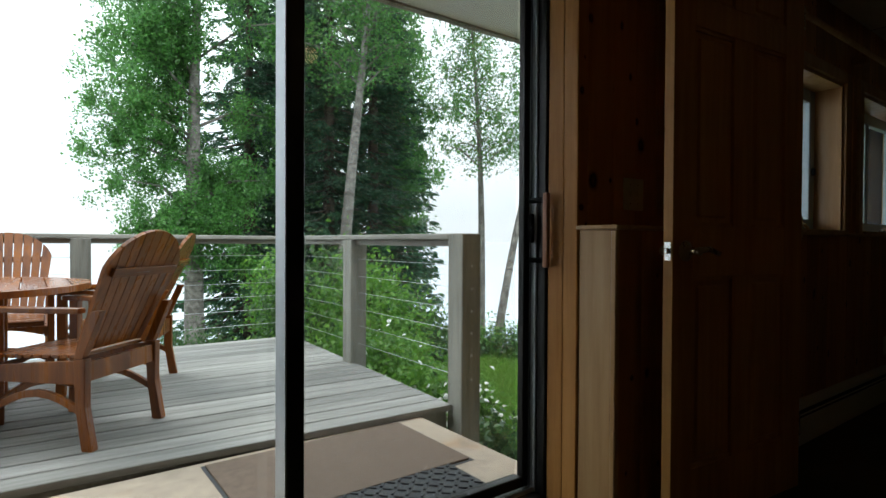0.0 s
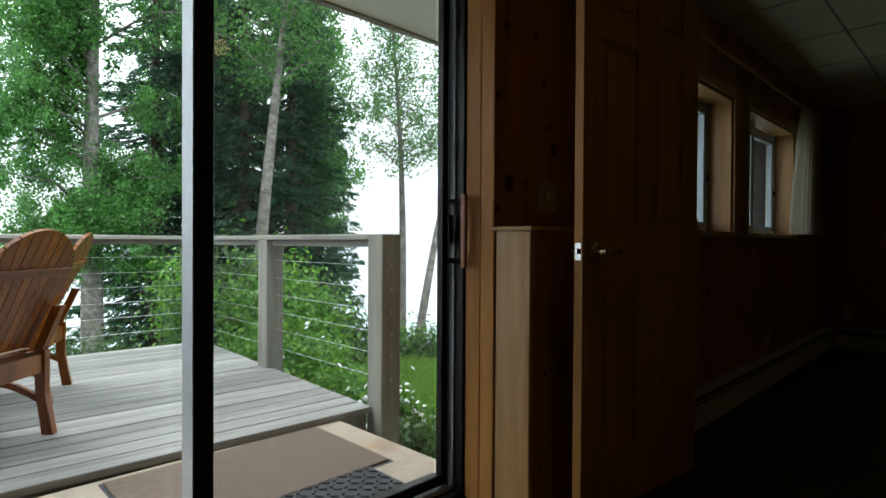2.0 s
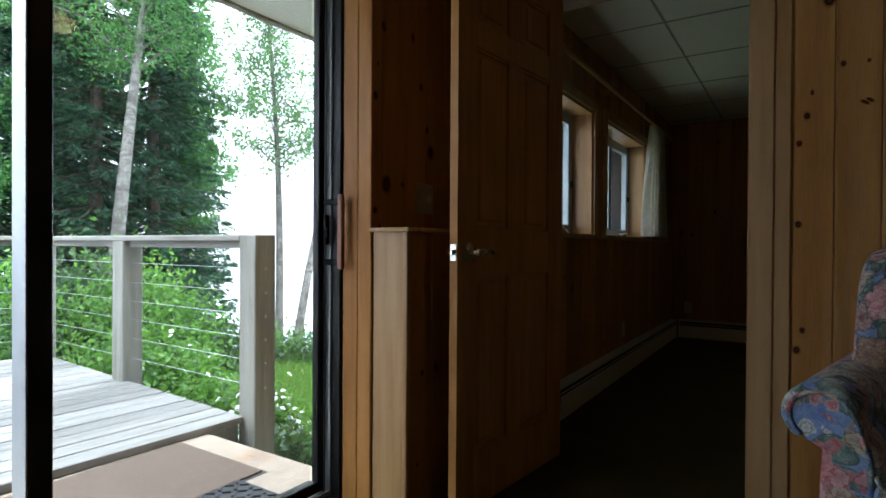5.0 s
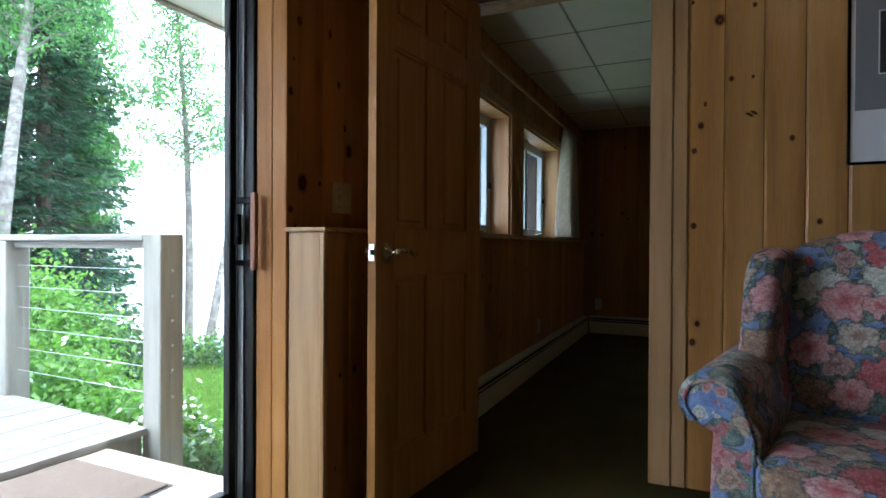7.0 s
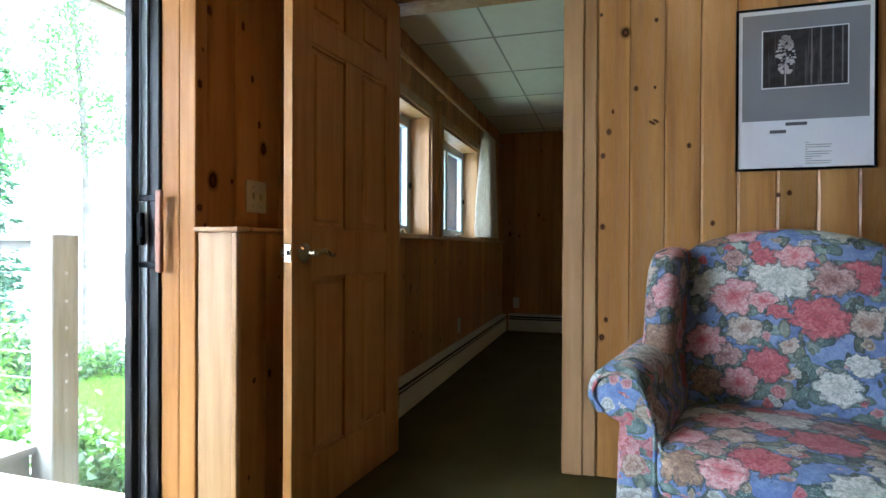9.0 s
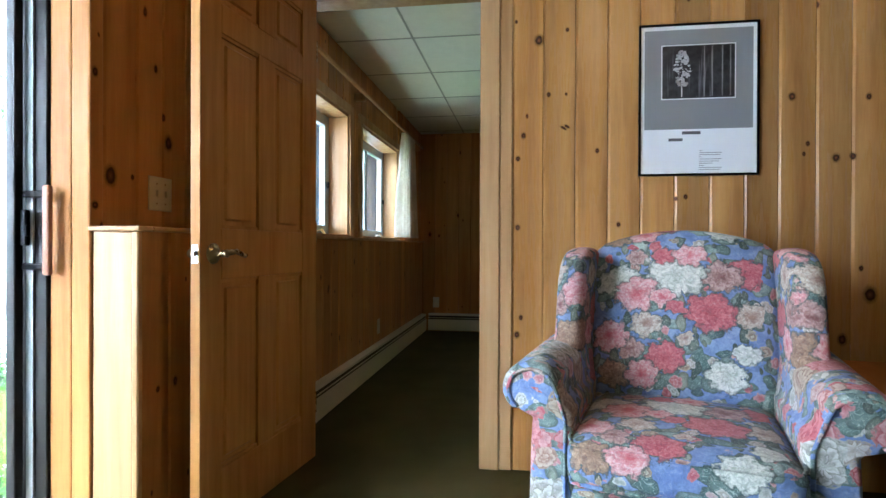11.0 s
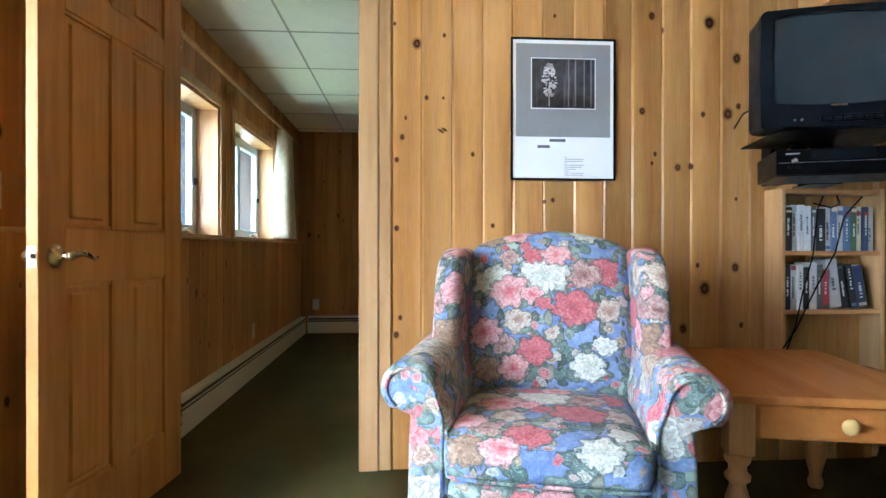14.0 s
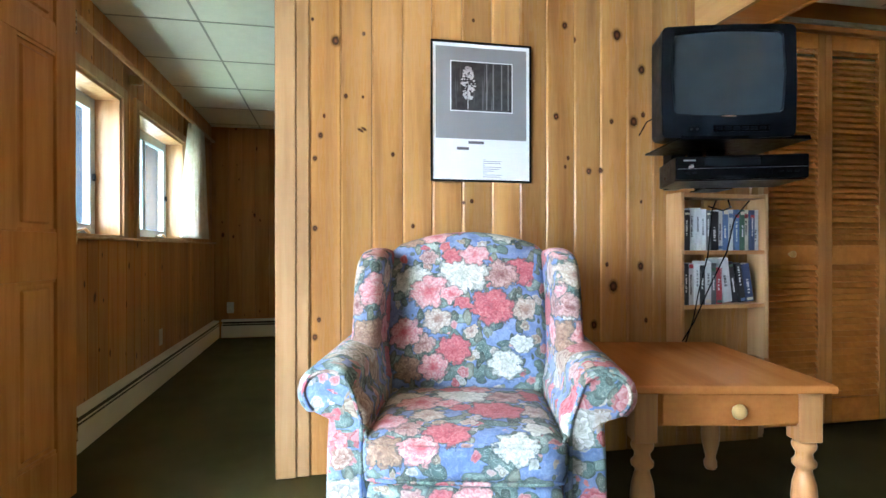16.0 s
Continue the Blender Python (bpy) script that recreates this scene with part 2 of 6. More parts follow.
CEIL = plain("ceiling_tile", (0.72, 0.72, 0.66), 0.9, scale=140, amount=0.06, bump=0.25)
GRID_WHITE = plain("grid_metal", (0.30, 0.30, 0.27), 0.5)
HEATER = plain("heater_enamel", (0.66, 0.62, 0.52), 0.4, scale=12, amount=0.06)
BLACK = plain("slot_shade_black", (0.012, 0.012, 0.012), 0.6)
ALU_DARK = plain("bronze_aluminium", (0.020, 0.019, 0.018), 0.35, 0.6)
ALU = plain("mill_aluminium", (0.50, 0.53, 0.55), 0.40, 0.35, scale=60, amount=0.1)
WHITE_PAINT = plain("white_paint", (0.74, 0.73, 0.68), 0.55, scale=18, amount=0.07)
IVORY = plain("ivory_plastic", (0.62, 0.56, 0.42), 0.4)
BRASS = plain("aged_brass", (0.50, 0.40, 0.24), 0.28, 1.0, scale=50)
CHROME = plain("worn_chrome", (0.72, 0.71, 0.68), 0.22, 1.0)
BLACK_PLASTIC = plain("black_plastic", (0.0022, 0.0024, 0.0030), 0.32, gloss=0.06)
DARK_GREY = plain("charcoal_plastic", (0.0050, 0.0065, 0.0090), 0.38, gloss=0.09)
STEEL = plain("steel_cable", (0.55, 0.56, 0.57), 0.35, 0.9)
CONCRETE = plain("slab_concrete", (0.42, 0.35, 0.27), 0.85, scale=14, amount=0.22, bump=0.2)


class Over(Mat):
    """The same short ways on a finished material."""

    def __init__(self, mat):
        self.m, self.t = mat, mat.node_tree
        self.b = self.t.nodes["Principled BSDF"]


def rust_stains(mat):
    """Rust-coloured blotches over a finished material."""
    m = Over(mat)
    old = m.b.inputs["Base Color"].links[0].from_socket
    f = m.ramp(m.noise(m.coords(), 2.6, 6, 0.65), (0.52, 0.0), (0.68, 0.6))
    g = m.ramp(m.noise(m.coords(), 9.0, 5, 0.6), (0.30, 0.45), (0.46, 0.0))
    m.color(m.mix(g, m.mix(f, old, (0.40, 0.22, 0.10)), (0.20, 0.17, 0.14)))


rust_stains(CONCRETE)

# ---------------------------------------------------------------- more materials
def make_carpet():
    m = Mat("olive_carpet", 0.95)
    m.b.inputs["Specular IOR Level"].default_value = 0.04
    v = m.coords()
    a, b = m.noise(v, 420, 3), m.noise(v, 3.5, 3)
    c = m.ramp(a, (0.3, (0.050, 0.041, 0.014)), (0.7, (0.125, 0.102, 0.038)))
    m.color(m.mix(m.ramp(b, (0.35, 0.0), (0.7, 0.35)), c, (0.030, 0.026, 0.011)))
    return m.bump(a, 0.5, 0.006).m


def make_glass(name, rough=0.0):
    m = Mat(name, rough)
    m.b.inputs["Base Color"].default_value = (1, 1, 1, 1)
    m.b.inputs["Transmission Weight"].default_value = 1.0
    m.b.inputs["IOR"].default_value = 1.45
    tr = m.t.nodes.new("ShaderNodeBsdfTransparent")
    gl = m.t.nodes.new("ShaderNodeBsdfGlossy")
    gl.inputs["Roughness"].default_value = 0.02
    lw = m.t.nodes.new("ShaderNodeLayerWeight")
    lw.inputs[0].default_value = 0.5
    gloss = m.math("MULTIPLY_ADD", m.math("POWER", lw.outputs["Facing"], 4.0), 0.5)
    m.t.nodes[-1].inputs[2].default_value = 0.025
    mx = m.t.nodes.new("ShaderNodeMixShader")
    m.t.links.new(gloss, mx.inputs[0])
    m.t.links.new(tr.outputs[0], mx.inputs[1])
    m.t.links.new(gl.outputs[0], mx.inputs[2])
    m.t.links.new(mx.outputs[0], m.t.nodes["Material Output"].inputs["Surface"])
    return m.m


def make_screen():
    """Insect mesh: thin grey threads over open gaps."""
    m = Mat("insect_screen", 0.7)
    m.b.inputs["Base Color"].default_value = (0.42, 0.44, 0.45, 1)
    tr = m.t.nodes.new("ShaderNodeBsdfTransparent")
    mx = m.t.nodes.new("ShaderNodeMixShader")
    mx.inputs[0].default_value = 0.11
    m.t.links.new(tr.outputs[0], mx.inputs[1])
    m.t.links.new(m.b.outputs[0], mx.inputs[2])
    m.t.links.new(mx.outputs[0], m.t.nodes["Material Output"].inputs["Surface"])
    return m.m


CARPET = make_carpet()
GLASS = make_glass("window_glass")
SCREEN = make_screen()

# ---------------------------------------------------------------- rooms
CEILING = 2.19
floor_bm = box((-5.5, -3.7, -0.10), (2.47, 1.42, 0.0))
box((2.47, -1.6, -0.10), (6.3, 1.16, 0.0), bm=floor_bm)
box((-5.5, 1.42, -0.10), (-0.4205, 1.55, 0.0), bm=floor_bm)
box((2.47, -3.7, -0.10), (3.2, -1.6, 0.0), bm=floor_bm)
setting("floor", floor_bm, CARPET, "short-pile olive brown carpet", "floor")


def tiled_ceiling(name, x0, x1, y0, y1, gx, gy, pitch_x=0.645, pitch_y=0.61):
    """Suspended tiles in a T-bar grid, all in one mesh."""
    bm = box((x0, y0, CEILING + 0.008), (x1, y1, CEILING + 0.12))
    x = gx
    while x < x1:
        if x > x0:
            box((x - 0.006, y0, CEILING + 0.005), (x + 0.006, y1, CEILING + 0.0078), bm=bm)
        x += pitch_x
    y = gy
    while y < y1:
        if y > y0:
            box((x0, y - 0.006, CEILING + 0.0045), (x1, y + 0.006, CEILING + 0.0075), bm=bm)
        y += pitch_y
    bm.faces.ensure_lookup_table()
    for f in bm.faces[6:]:
        f.material_index = 1
    return setting(name, bm, (CEIL, GRID_WHITE), "white suspended ceiling tiles in a metal grid", "ceiling")


tiled_ceiling("ceiling_bedroom", 2.53, 6.3, -1.6, 1.1795, 2.675, -0.535, 0.6675)
tiled_ceiling("ceiling_main", -5.5, 2.4245, -3.7, -1.75, -5.1, -3.45)
# unseen stretch of ceiling, made dark to dim the upper walls
setting("ceiling_pine", box((-5.5, -1.7495, CEILING + 0.008), (2.4245, 1.55, CEILING + 0.12)), LOW_BOUNCE_PINE, "unseen pine ceiling, kept dark to limit bounced light", "ceiling")
setting("ceiling_closet", box((2.41, -3.7, CEILING + 0.02), (3.2, -1.6, CEILING + 0.12)), CEIL, "white closet ceiling", "ceiling")


def board_mesh(width, z0, z1, thick=0.014, v=0.006):
    """One tongue-and-groove board, face at y = 0 towards -y, with V edges."""
    return prism([(0.0005, thick), (0.0005, v), (v * 1.5, 0), (width - v * 0.7, 0), (width - 0.0005, v * 0.8), (width - 0.0005, thick)], z0, z1, "z")


def boarding(parent, origin, angle, widths, z0, z1, mat=None):
    """Boards side by side along a wall; each is an object, alike ones share a mesh."""
    made, s = {}, 0.0
    a = radians(angle)
    for w in widths:
        key = round(w, 4)
        if key not in made:
            bm = board_mesh(w, z0, z1)
            me = bpy.data.meshes.new("board")
            bm.to_mesh(me)
            bm.free()
            me.materials.append(mat or PINE)
            made[key] = me
        ob = new("board", made[key])
        ob.parent = parent
        ob.matrix_world = pose(origin[0] + s * math.cos(a), origin[1] + s * math.sin(a), 0, 0, 0, angle)
        s += w


# the wall with the poster, X = 2.41, and its doorway
wall_bm = box((2.425, -2.12, 0), (2.53, 0.185, CEILING + 0.02))
box((2.425, 0.185, 2.03), (2.53, 1.001, CEILING + 0.02), bm=wall_bm)
box((2.425, 1.001, 0), (2.53, 1.1595, CEILING + 0.02), bm=wall_bm)
box((2.425, 1.1598, 0.984), (2.449, 1.3115, CEILING + 0.02), bm=wall_bm)
wall_east = setting("wall_east", wall_bm, PINE_PALE, "knotty pine tongue-and-groove panelled wall", "wall")

# the thick lower wall and the upper wall along the windows, Y = 1.145 and 1.165
wn = box((1.566, 1.160, 0.0), (6.3, 1.36, 0.983))
box((1.601, 1.312, 0.983), (2.45, 1.36, CEILING + 0.02), bm=wn)
box((3.59, 1.180, 0.983), (3.865, 1.36, CEILING + 0.02), bm=wn)
box((5.0, 1.180, 0.983), (6.3, 1.36, CEILING + 0.02), bm=wn)
box((2.45, 1.180, 1.81), (3.59, 1.36, CEILING + 0.02), bm=wn)
box((3.865, 1.180, 1.81), (5.0, 1.36, CEILING + 0.02), bm=wn)
box((1.586, 1.36, 0.0), (1.72, 1.60, CEILING + 0.02), bm=wn)
wall_north = setting("wall_north", wn, PINE_PALE, "knotty pine panelled outside wall with a thicker lower half", "wall")
setting("wall_far", box((6.175, 1.1605, 0.984), (6.3, 1.1795, CEILING + 0.02), bm=box((6.175, -1.6, 0), (6.3, 1.16, CEILING + 0.02))), PINE, "dark knotty pine end wall of the next room", "wall")
setting("wall_bedroom_south", box((2.53, -1.72, 0), (6.3, -1.6, CEILING + 0.02)), PINE, "knotty pine panelled wall", "wall")

# the closing walls of the main room: unseen, dark to hold down bounced light
ws = box((-5.5, -3.82, 0), (3.2, -3.7, CEILING + 0.02))
setting("wall_south", ws, LOW_BOUNCE_PINE, "knotty pine panelled wall", "wall")
setting("wall_west", box((-5.62, -3.82, 0), (-5.5, 1.7, CEILING + 0.02)), LOW_BOUNCE_PINE, "unseen pine wall, kept dark to limit bounced light", "wall")
wl = box((-5.5, 1.55, 0), (-4.3, 1.70, CEILING + 0.02))
# unseen opening added here to let sky light onto the louvers and chair
box((-4.3, 1.55, 0), (-3.1, 1.70, 0.75), bm=wl)
box((-4.3, 1.55, 1.95), (-3.1, 1.70, CEILING + 0.02), bm=wl)
box((-3.1, 1.55, 0), (-0.42, 1.70, CEILING + 0.02), bm=wl)
box((-0.42, 1.55, 2.06), (1.566, 1.70, CEILING + 0.02), bm=wl)
setting("wall_slider", wl, LOW_BOUNCE_PINE, "knotty pine wall round the sliding glass door", "wall")
setting("closet_back", box((3.2, -3.82, 0), (3.3, -1.6, CEILING + 0.12)), PINE, "plain closet wall", "wall")
setting("closet_side", box((2.53, -2.12, 0), (3.2, -2.0, CEILING + 0.019)), PINE, "plain closet wall", "wall")

# trim: door casing, jamb board of the slider, ledge cap
trim = tagged(new("trim_doorway"), "pine door casing round the doorway", "door casing", kind="structure")
part("casing", box((2.392, 0.117, 0), (2.424, 0.199, 2.11), 0.004), PINE_PALE, trim)
part("casing", box((2.400, 0.064, 0), (2.424, 0.1165, CEILING), 0.004), PINE_PALE, trim)
part("casing", box((2.392, 0.960, 0), (2.424, 1.030, 2.11), 0.004), PINE_PALE, trim)
part("head_casing", box((2.394, 0.1995, 2.03), (2.424, 0.9595, 2.11), 0.004), PINE_PALE, trim)
part("jamb", box((2.4245, 0.186, 0), (2.53, 0.202, 2.029), 0.002), PINE_PALE, trim)
part("jamb", box((2.4245, 0.986, 0), (2.53, 1.0005, 2.029), 0.002), PINE_PALE, trim)
trim2 = tagged(new("trim_slider"), "pine casing beside the sliding glass door", "door casing", kind="structure")
part("casing", box((1.545, 1.297, 0), (1.6000, 1.3595, CEILING), 0.006, 2, bm=box((1.545, 1.3600, 0), (1.5855, 1.432, CEILING), 0.006, 2)), PINE, trim2)
cap = tagged(new("trim_ledge"), "pine ledge cap on the lower wall", "ledge", kind="structure")
bm = box((1.535, 1.128, 0.983), (1.6025, 1.2965, 0.998), 0.003)
part("cap", bm, PINE_PALE, cap)
part("cap", box((1.603, 1.128, 0.983), (2.391, 1.2965, 0.998), 0.003), PINE_PALE, cap)
part("cap", box((2.54, 1.128, 0.983), (6.17, 1.178, 0.998), 0.003), PINE_PALE, cap)
corner = tagged(new("trim_corner"), "pine corner strip", "trim", kind="structure")
part("strip", box((1.543, 1.137, 0), (1.565, 1.159, 0.982), 0.004), PINE_PALE, corner)

# windows of the next room
for k, (x0, x1) in enumerate(((2.45, 3.59), (3.865, 5.0))):
    win = tagged(new("window_%d" % (k + 1)), "casement window with a pine-lined reveal and pale blue-grey sash", "window", kind="structure")
    for nm, lo, hi in (("reveal", (x1 - 0.018, 1.166, 1.0), (x1 - 0.0005, 1.359, 1.809)), ("reveal", (x0 + 0.0005, 1.166, 1.0), (x0 + 0.018, 1.359, 1.809)),
                       ("reveal", (x0 + 0.0185, 1.166, 1.79), (x1 - 0.0185, 1.359, 1.809)), ("window_sill", (x0 + 0.0005, 1.135, 0.9985), (x1 - 0.0185, 1.359, 1.012))):
        part(nm, box(lo, hi, 0.002), PINE_PALE, win)
    for nm, lo, hi in (("casing", (x1, 1.150, 0.999), (x1 + 0.06, 1.1795, 1.87)), ("casing", (x0 - 0.06, 1.150, 0.999), (x0, 1.1795, 1.87)), ("casing", (x0 + 0.0005, 1.150, 1.8095), (x1 - 0.0005, 1.1795, 1.87))):
        part(nm, box(lo, hi, 0.003), PINE_PALE, win)
    SASH = plain("sash_paint", (0.42, 0.50, 0.56), 0.45) if k == 0 else SASH
    # OUTER is a pale frame coloured near-black, so daylight doesn't burn it out
    OUTER = plain("outer_frame_darkened", (0.020, 0.032, 0.048), 0.7, scale=9, amount=0.25, gloss=0.15) if k == 0 else OUTER
    a, b = x0 + 0.02, x1 - 0.02
    for lo, hi in (((b - 0.07, 1.295, 1.013), (b, 1.335, 1.789)), ((a, 1.295, 1.013), (a + 0.07, 1.335, 1.789)), ((a + 0.0705, 1.295, 1.013), (b - 0.0705, 1.335, 1.075)), ((a + 0.0705, 1.295, 1.72), (b - 0.0705, 1.335, 1.789)), (((a + b) / 2 - 0.03, 1.295, 1.0755), ((a + b) / 2 + 0.03, 1.335, 1.7195))):
        part("sash", box(lo, hi, 0.004), SASH, win)
    part("outer_jamb", box((x1 - 0.018, 1.3605, 0.99), (x1 + 0.04, 1.66, 1.83), 0.004), OUTER, win, "blue-grey outer frame, coloured near-black against overexposure")
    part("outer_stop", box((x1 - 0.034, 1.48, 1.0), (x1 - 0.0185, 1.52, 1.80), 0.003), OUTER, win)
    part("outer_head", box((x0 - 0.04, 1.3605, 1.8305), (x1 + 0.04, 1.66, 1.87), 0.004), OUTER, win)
    pane = part("pane", box((a + 0.06, 1.312, 1.07), (b - 0.06, 1.316, 1.73)), GLASS, win)
    pane.visible_shadow = False
    crank = part("crank_handle", rod([(b - 0.30, 1.29, 1.03), (b - 0.30, 1.262, 1.035), (b - 0.26, 1.250, 1.045), (b - 0.20, 1.250, 1.022)], 0.008), CHROME, win, "chrome crank handle")
    part("latch", box((b - 0.05, 1.278, 1.32), (b - 0.03, 1.294, 1.36), 0.004), DARK_GREY, win)

# curtain rod and curtain
rod_thing = thing("curtain_rod", pose(0, 0, 0), "slim pine curtain rod on brackets above the windows", "curtain rod")
part("rod", rod([(2.6, 1.075, 1.965), (5.75, 1.075, 1.965)], 0.014, 10), PINE_PALE, rod_thing, smooth=True)
for x in (3.73, 5.70):
    part("bracket", box((x - 0.02, 1.091, 1.93), (x + 0.02, 1.1645, 1.985), 0.006), PINE_PALE, rod_thing)
CURTAIN = Mat("curtain_cotton", 0.9)
cv = CURTAIN.coords()
cc = CURTAIN.ramp(CURTAIN.noise(cv, 24, 4), (0.35, (0.72, 0.67, 0.58)), (0.65, (0.82, 0.79, 0.72)))
CURTAIN.color(cc)
c_tr = CURTAIN.t.nodes.new("ShaderNodeBsdfTranslucent")
c_mx = CURTAIN.t.nodes.new("ShaderNodeMixShader")
c_mx.inputs[0].default_value = 0.5
CURTAIN.t.links.new(cc, c_tr.inputs[0])
CURTAIN.t.links.new(CURTAIN.b.outputs[0], c_mx.inputs[1])
CURTAIN.t.links.new(c_tr.outputs[0], c_mx.inputs[2])
CURTAIN.t.links.new(c_mx.outputs[0], CURTAIN.t.nodes["Material Output"].inputs["Surface"])
bm = bmesh.new()
N, H = 60, 14
grid = []
for j in range(H + 1):
    u = j / H
    z, left, right = 1.02 + 0.93 * u, 4.61 + 0.24 * u ** 1.6, 5.40 - 0.16 * u
    grid.append([bm.verts.new((left + (right - left) * i / N, 1.075 + 0.034 * math.sin(i * 0.62 + 0.5 * math.sin(j * 0.4)) * (1 - 0.3 * u), z)) for i in range(N + 1)])
for p, q in zip(grid, grid[1:]):
    for i in range(N):
        bm.faces.new((p[i], p[i + 1], q[i + 1], q[i]))
bmesh.ops.solidify(bm, geom=bm.faces[:], thickness=0.003)
curtain = tagged(link("curtain", bm, CURTAIN.m), "gathered cream cotton curtain hanging beside the window", "curtain")
curtain.data.polygons.foreach_set("use_smooth", [True] * len(curtain.data.polygons))

# baseboard heaters
def heater(name, m, length):
    h = tagged(new(name), "cream enamelled baseboard heater with a dark slot", "baseboard heater", kind="structure")
    h.matrix_world = m
    part("back_plate", box((0, 0.055, 0.012), (length, 0.070, 0.187), 0.002), HEATER, h)
    part("front_panel", prism([(0.0, 0.016), (0.006, 0.012), (0.010, 0.014), (0.010, 0.134), (0.0, 0.134)], 0, length, "x"), HEATER, h)
    part("top_cover", prism([(0.004, 0.192), (0.0545, 0.198), (0.0545, 0.188), (0.010, 0.184), (0.004, 0.176)], 0, length, "x"), HEATER, h)
    part("damper", box((0, 0.001, 0.150), (length, 0.007, 0.156), 0.001), HEATER, h)
    # fin pack as one solid block, coloured black for the shade inside the slot
    part("fin_pack", box((0.01, 0.014, 0.03), (length - 0.01, 0.054, 0.172)), BLACK, h)
    return h


heater("baseboard_heater_north", pose(2.56, 1.086, 0), 3.53)
heater("baseboard_heater_east", pose(6.103, 1.07, 0, 0, 0, -90), 2.5)

# outlets and switch
def plate(name, m, w, h, label, kind):
    t = thing(name, m, label, "switch" if kind == "switch" else "outlet")
    part("cover_plate", box((-w / 2, -0.006, -h / 2), (w / 2, 0, h / 2), 0.003, 2), IVORY, t)
    if kind == "switch":
        for x in (-0.023, 0.023):
            part("toggle", box((x - 0.005, -0.016, -0.010), (x + 0.005, -0.0062, 0.012), 0.002), IVORY, t)
            for z in (-0.035, 0.035):
                part("screw", turned([(0.003, 0), (0.003, 0.0012)], 8, None, pose(x, -0.0062, z, 90)), CHROME, t)
    else:
        for z in (-0.019, 0.019):
            part("socket", box((-0.016, -0.008, z - 0.013), (0.016, -0.0062, z + 0.013), 0.004), IVORY, t)
    return t


plate("light_switch", pose(1.862, 1.2965, 1.122), 0.122, 0.120, "ivory double light switch plate", "switch")
plate("wall_outlet", pose(4.267, 1.1445, 0.315), 0.07, 0.115, "ivory wall outlet above the heater", "outlet")
plate("wall_outlet", pose(6.1600, 0.99, 0.318, 0, 0, -90), 0.07, 0.115, "ivory wall outlet above the heater", "outlet")

# ---------------------------------------------------------------- sliding glass door, plane Y = 1.55
slider = tagged(new("door_slider"), "dark bronze aluminium sliding glass door, closed, with insect screen", "sliding door", kind="structure")
part("track", box((-0.42, 1.433, -0.055), (1.584, 1.64, 0.018), 0.003), ALU_DARK, slider)
part("track_rail", box((-0.40, 1.478, 0.0185), (1.56, 1.484, 0.034)), ALU, slider)
part("track_rail", box((-0.40, 1.552, 0.0185), (1.56, 1.558, 0.034)), ALU, slider)
part("head", box((-0.42, 1.435, 2.03), (1.566, 1.65, 2.06), 0.003), ALU_DARK, slider)
part("side_jamb", box((1.535, 1.4325, 0.0185), (1.5655, 1.552, 2.0295), 0.003), ALU_DARK, slider)
part("jamb_lip", box((1.528, 1.474, 0.0185), (1.5345, 1.4965, 2.0295)), ALU, slider, "bright aluminium lip")
part("side_jamb", box((-0.42, 1.4325, 0.0185), (-0.39, 1.65, 2.0295), 0.003), ALU_DARK, slider)


def panel(name, x0, x1, y, stile_l, stile_r, bright_left=False):
    p = part(name, box((x0 + stile_l + 0.0005, y - 0.016, 0.035), (x1 - stile_r - 0.0005, y + 0.016, 0.075), 0.003), ALU_DARK, slider)
    part("top_rail", box((x0 + stile_l + 0.0005, y - 0.016, 1.97), (x1 - stile_r - 0.0005, y + 0.016, 2.029), 0.003), ALU_DARK, p)
    part("stile", box((x0, y - 0.016, 0.035), (x0 + stile_l, y + 0.016, 2.029), 0.003), ALU_DARK, p)
    part("stile", box((x1 - stile_r, y - 0.016, 0.035), (x1, y + 0.016, 2.029), 0.003), ALU_DARK, p)
    g = part("pane", box((x0 + stile_l - 0.005, y - 0.003, 0.07), (x1 - stile_r + 0.005, y + 0.003, 1.975)), GLASS, p)
    g.visible_shadow = False
    return p


fixed = panel("fixed_panel", -0.385, 0.655, 1.615, 0.05, 0.03)
moving = panel("sliding_panel", 0.597, 1.523, 1.515, 0.050, 0.03)
part("interlock", box((0.592, 1.501, 0.035), (0.5965, 1.575, 2.029), 0.001), ALU, moving, "bright aluminium interlock strip")
scr = part("insect_screen", box((0.66, 1.560, 0.05), (1.512, 1.561, 2.02)), SCREEN, slider, "fine grey insect mesh")
scr.visible_shadow = False
part("latch", box((1.505, 1.474, 0.938), (1.523, 1.4985, 1.045), 0.004), BLACK_PLASTIC, moving, "black latch")
part("latch_lever", box((1.497, 1.460, 0.965), (1.509, 1.4735, 1.0), 0.003), BLACK_PLASTIC, moving)
part("pull_handle", box((1.508, 1.402, 0.850), (1.526, 1.424, 1.118), 0.006, 2), wood("handle_wood", (0.40, 0.19, 0.10), (0.32, 0.14, 0.07), (0.22, 0.09, 0.045)), moving, "reddish wooden pull handle")
for z in (0.875, 1.092):
    part("handle_post", box((1.512, 1.4245, z - 0.01), (1.522, 1.4985, z + 0.01), 0.002), BLACK_PLASTIC, moving)

# ---------------------------------------------------------------- six-panel door, opened against the light
HINGE, FREE = Vector((2.400, 0.940, 0)), Vector((1.646, 1.0205, 0))
dvec = FREE - HINGE
door = tagged(new("door_1"), "open six-panel fir door with an aged brass lever", "door", kind="structure")
door.matrix_world = pose(HINGE.x, HINGE.y, 0, 0, 0, math.degrees(math.atan2(dvec.y, dvec.x)))
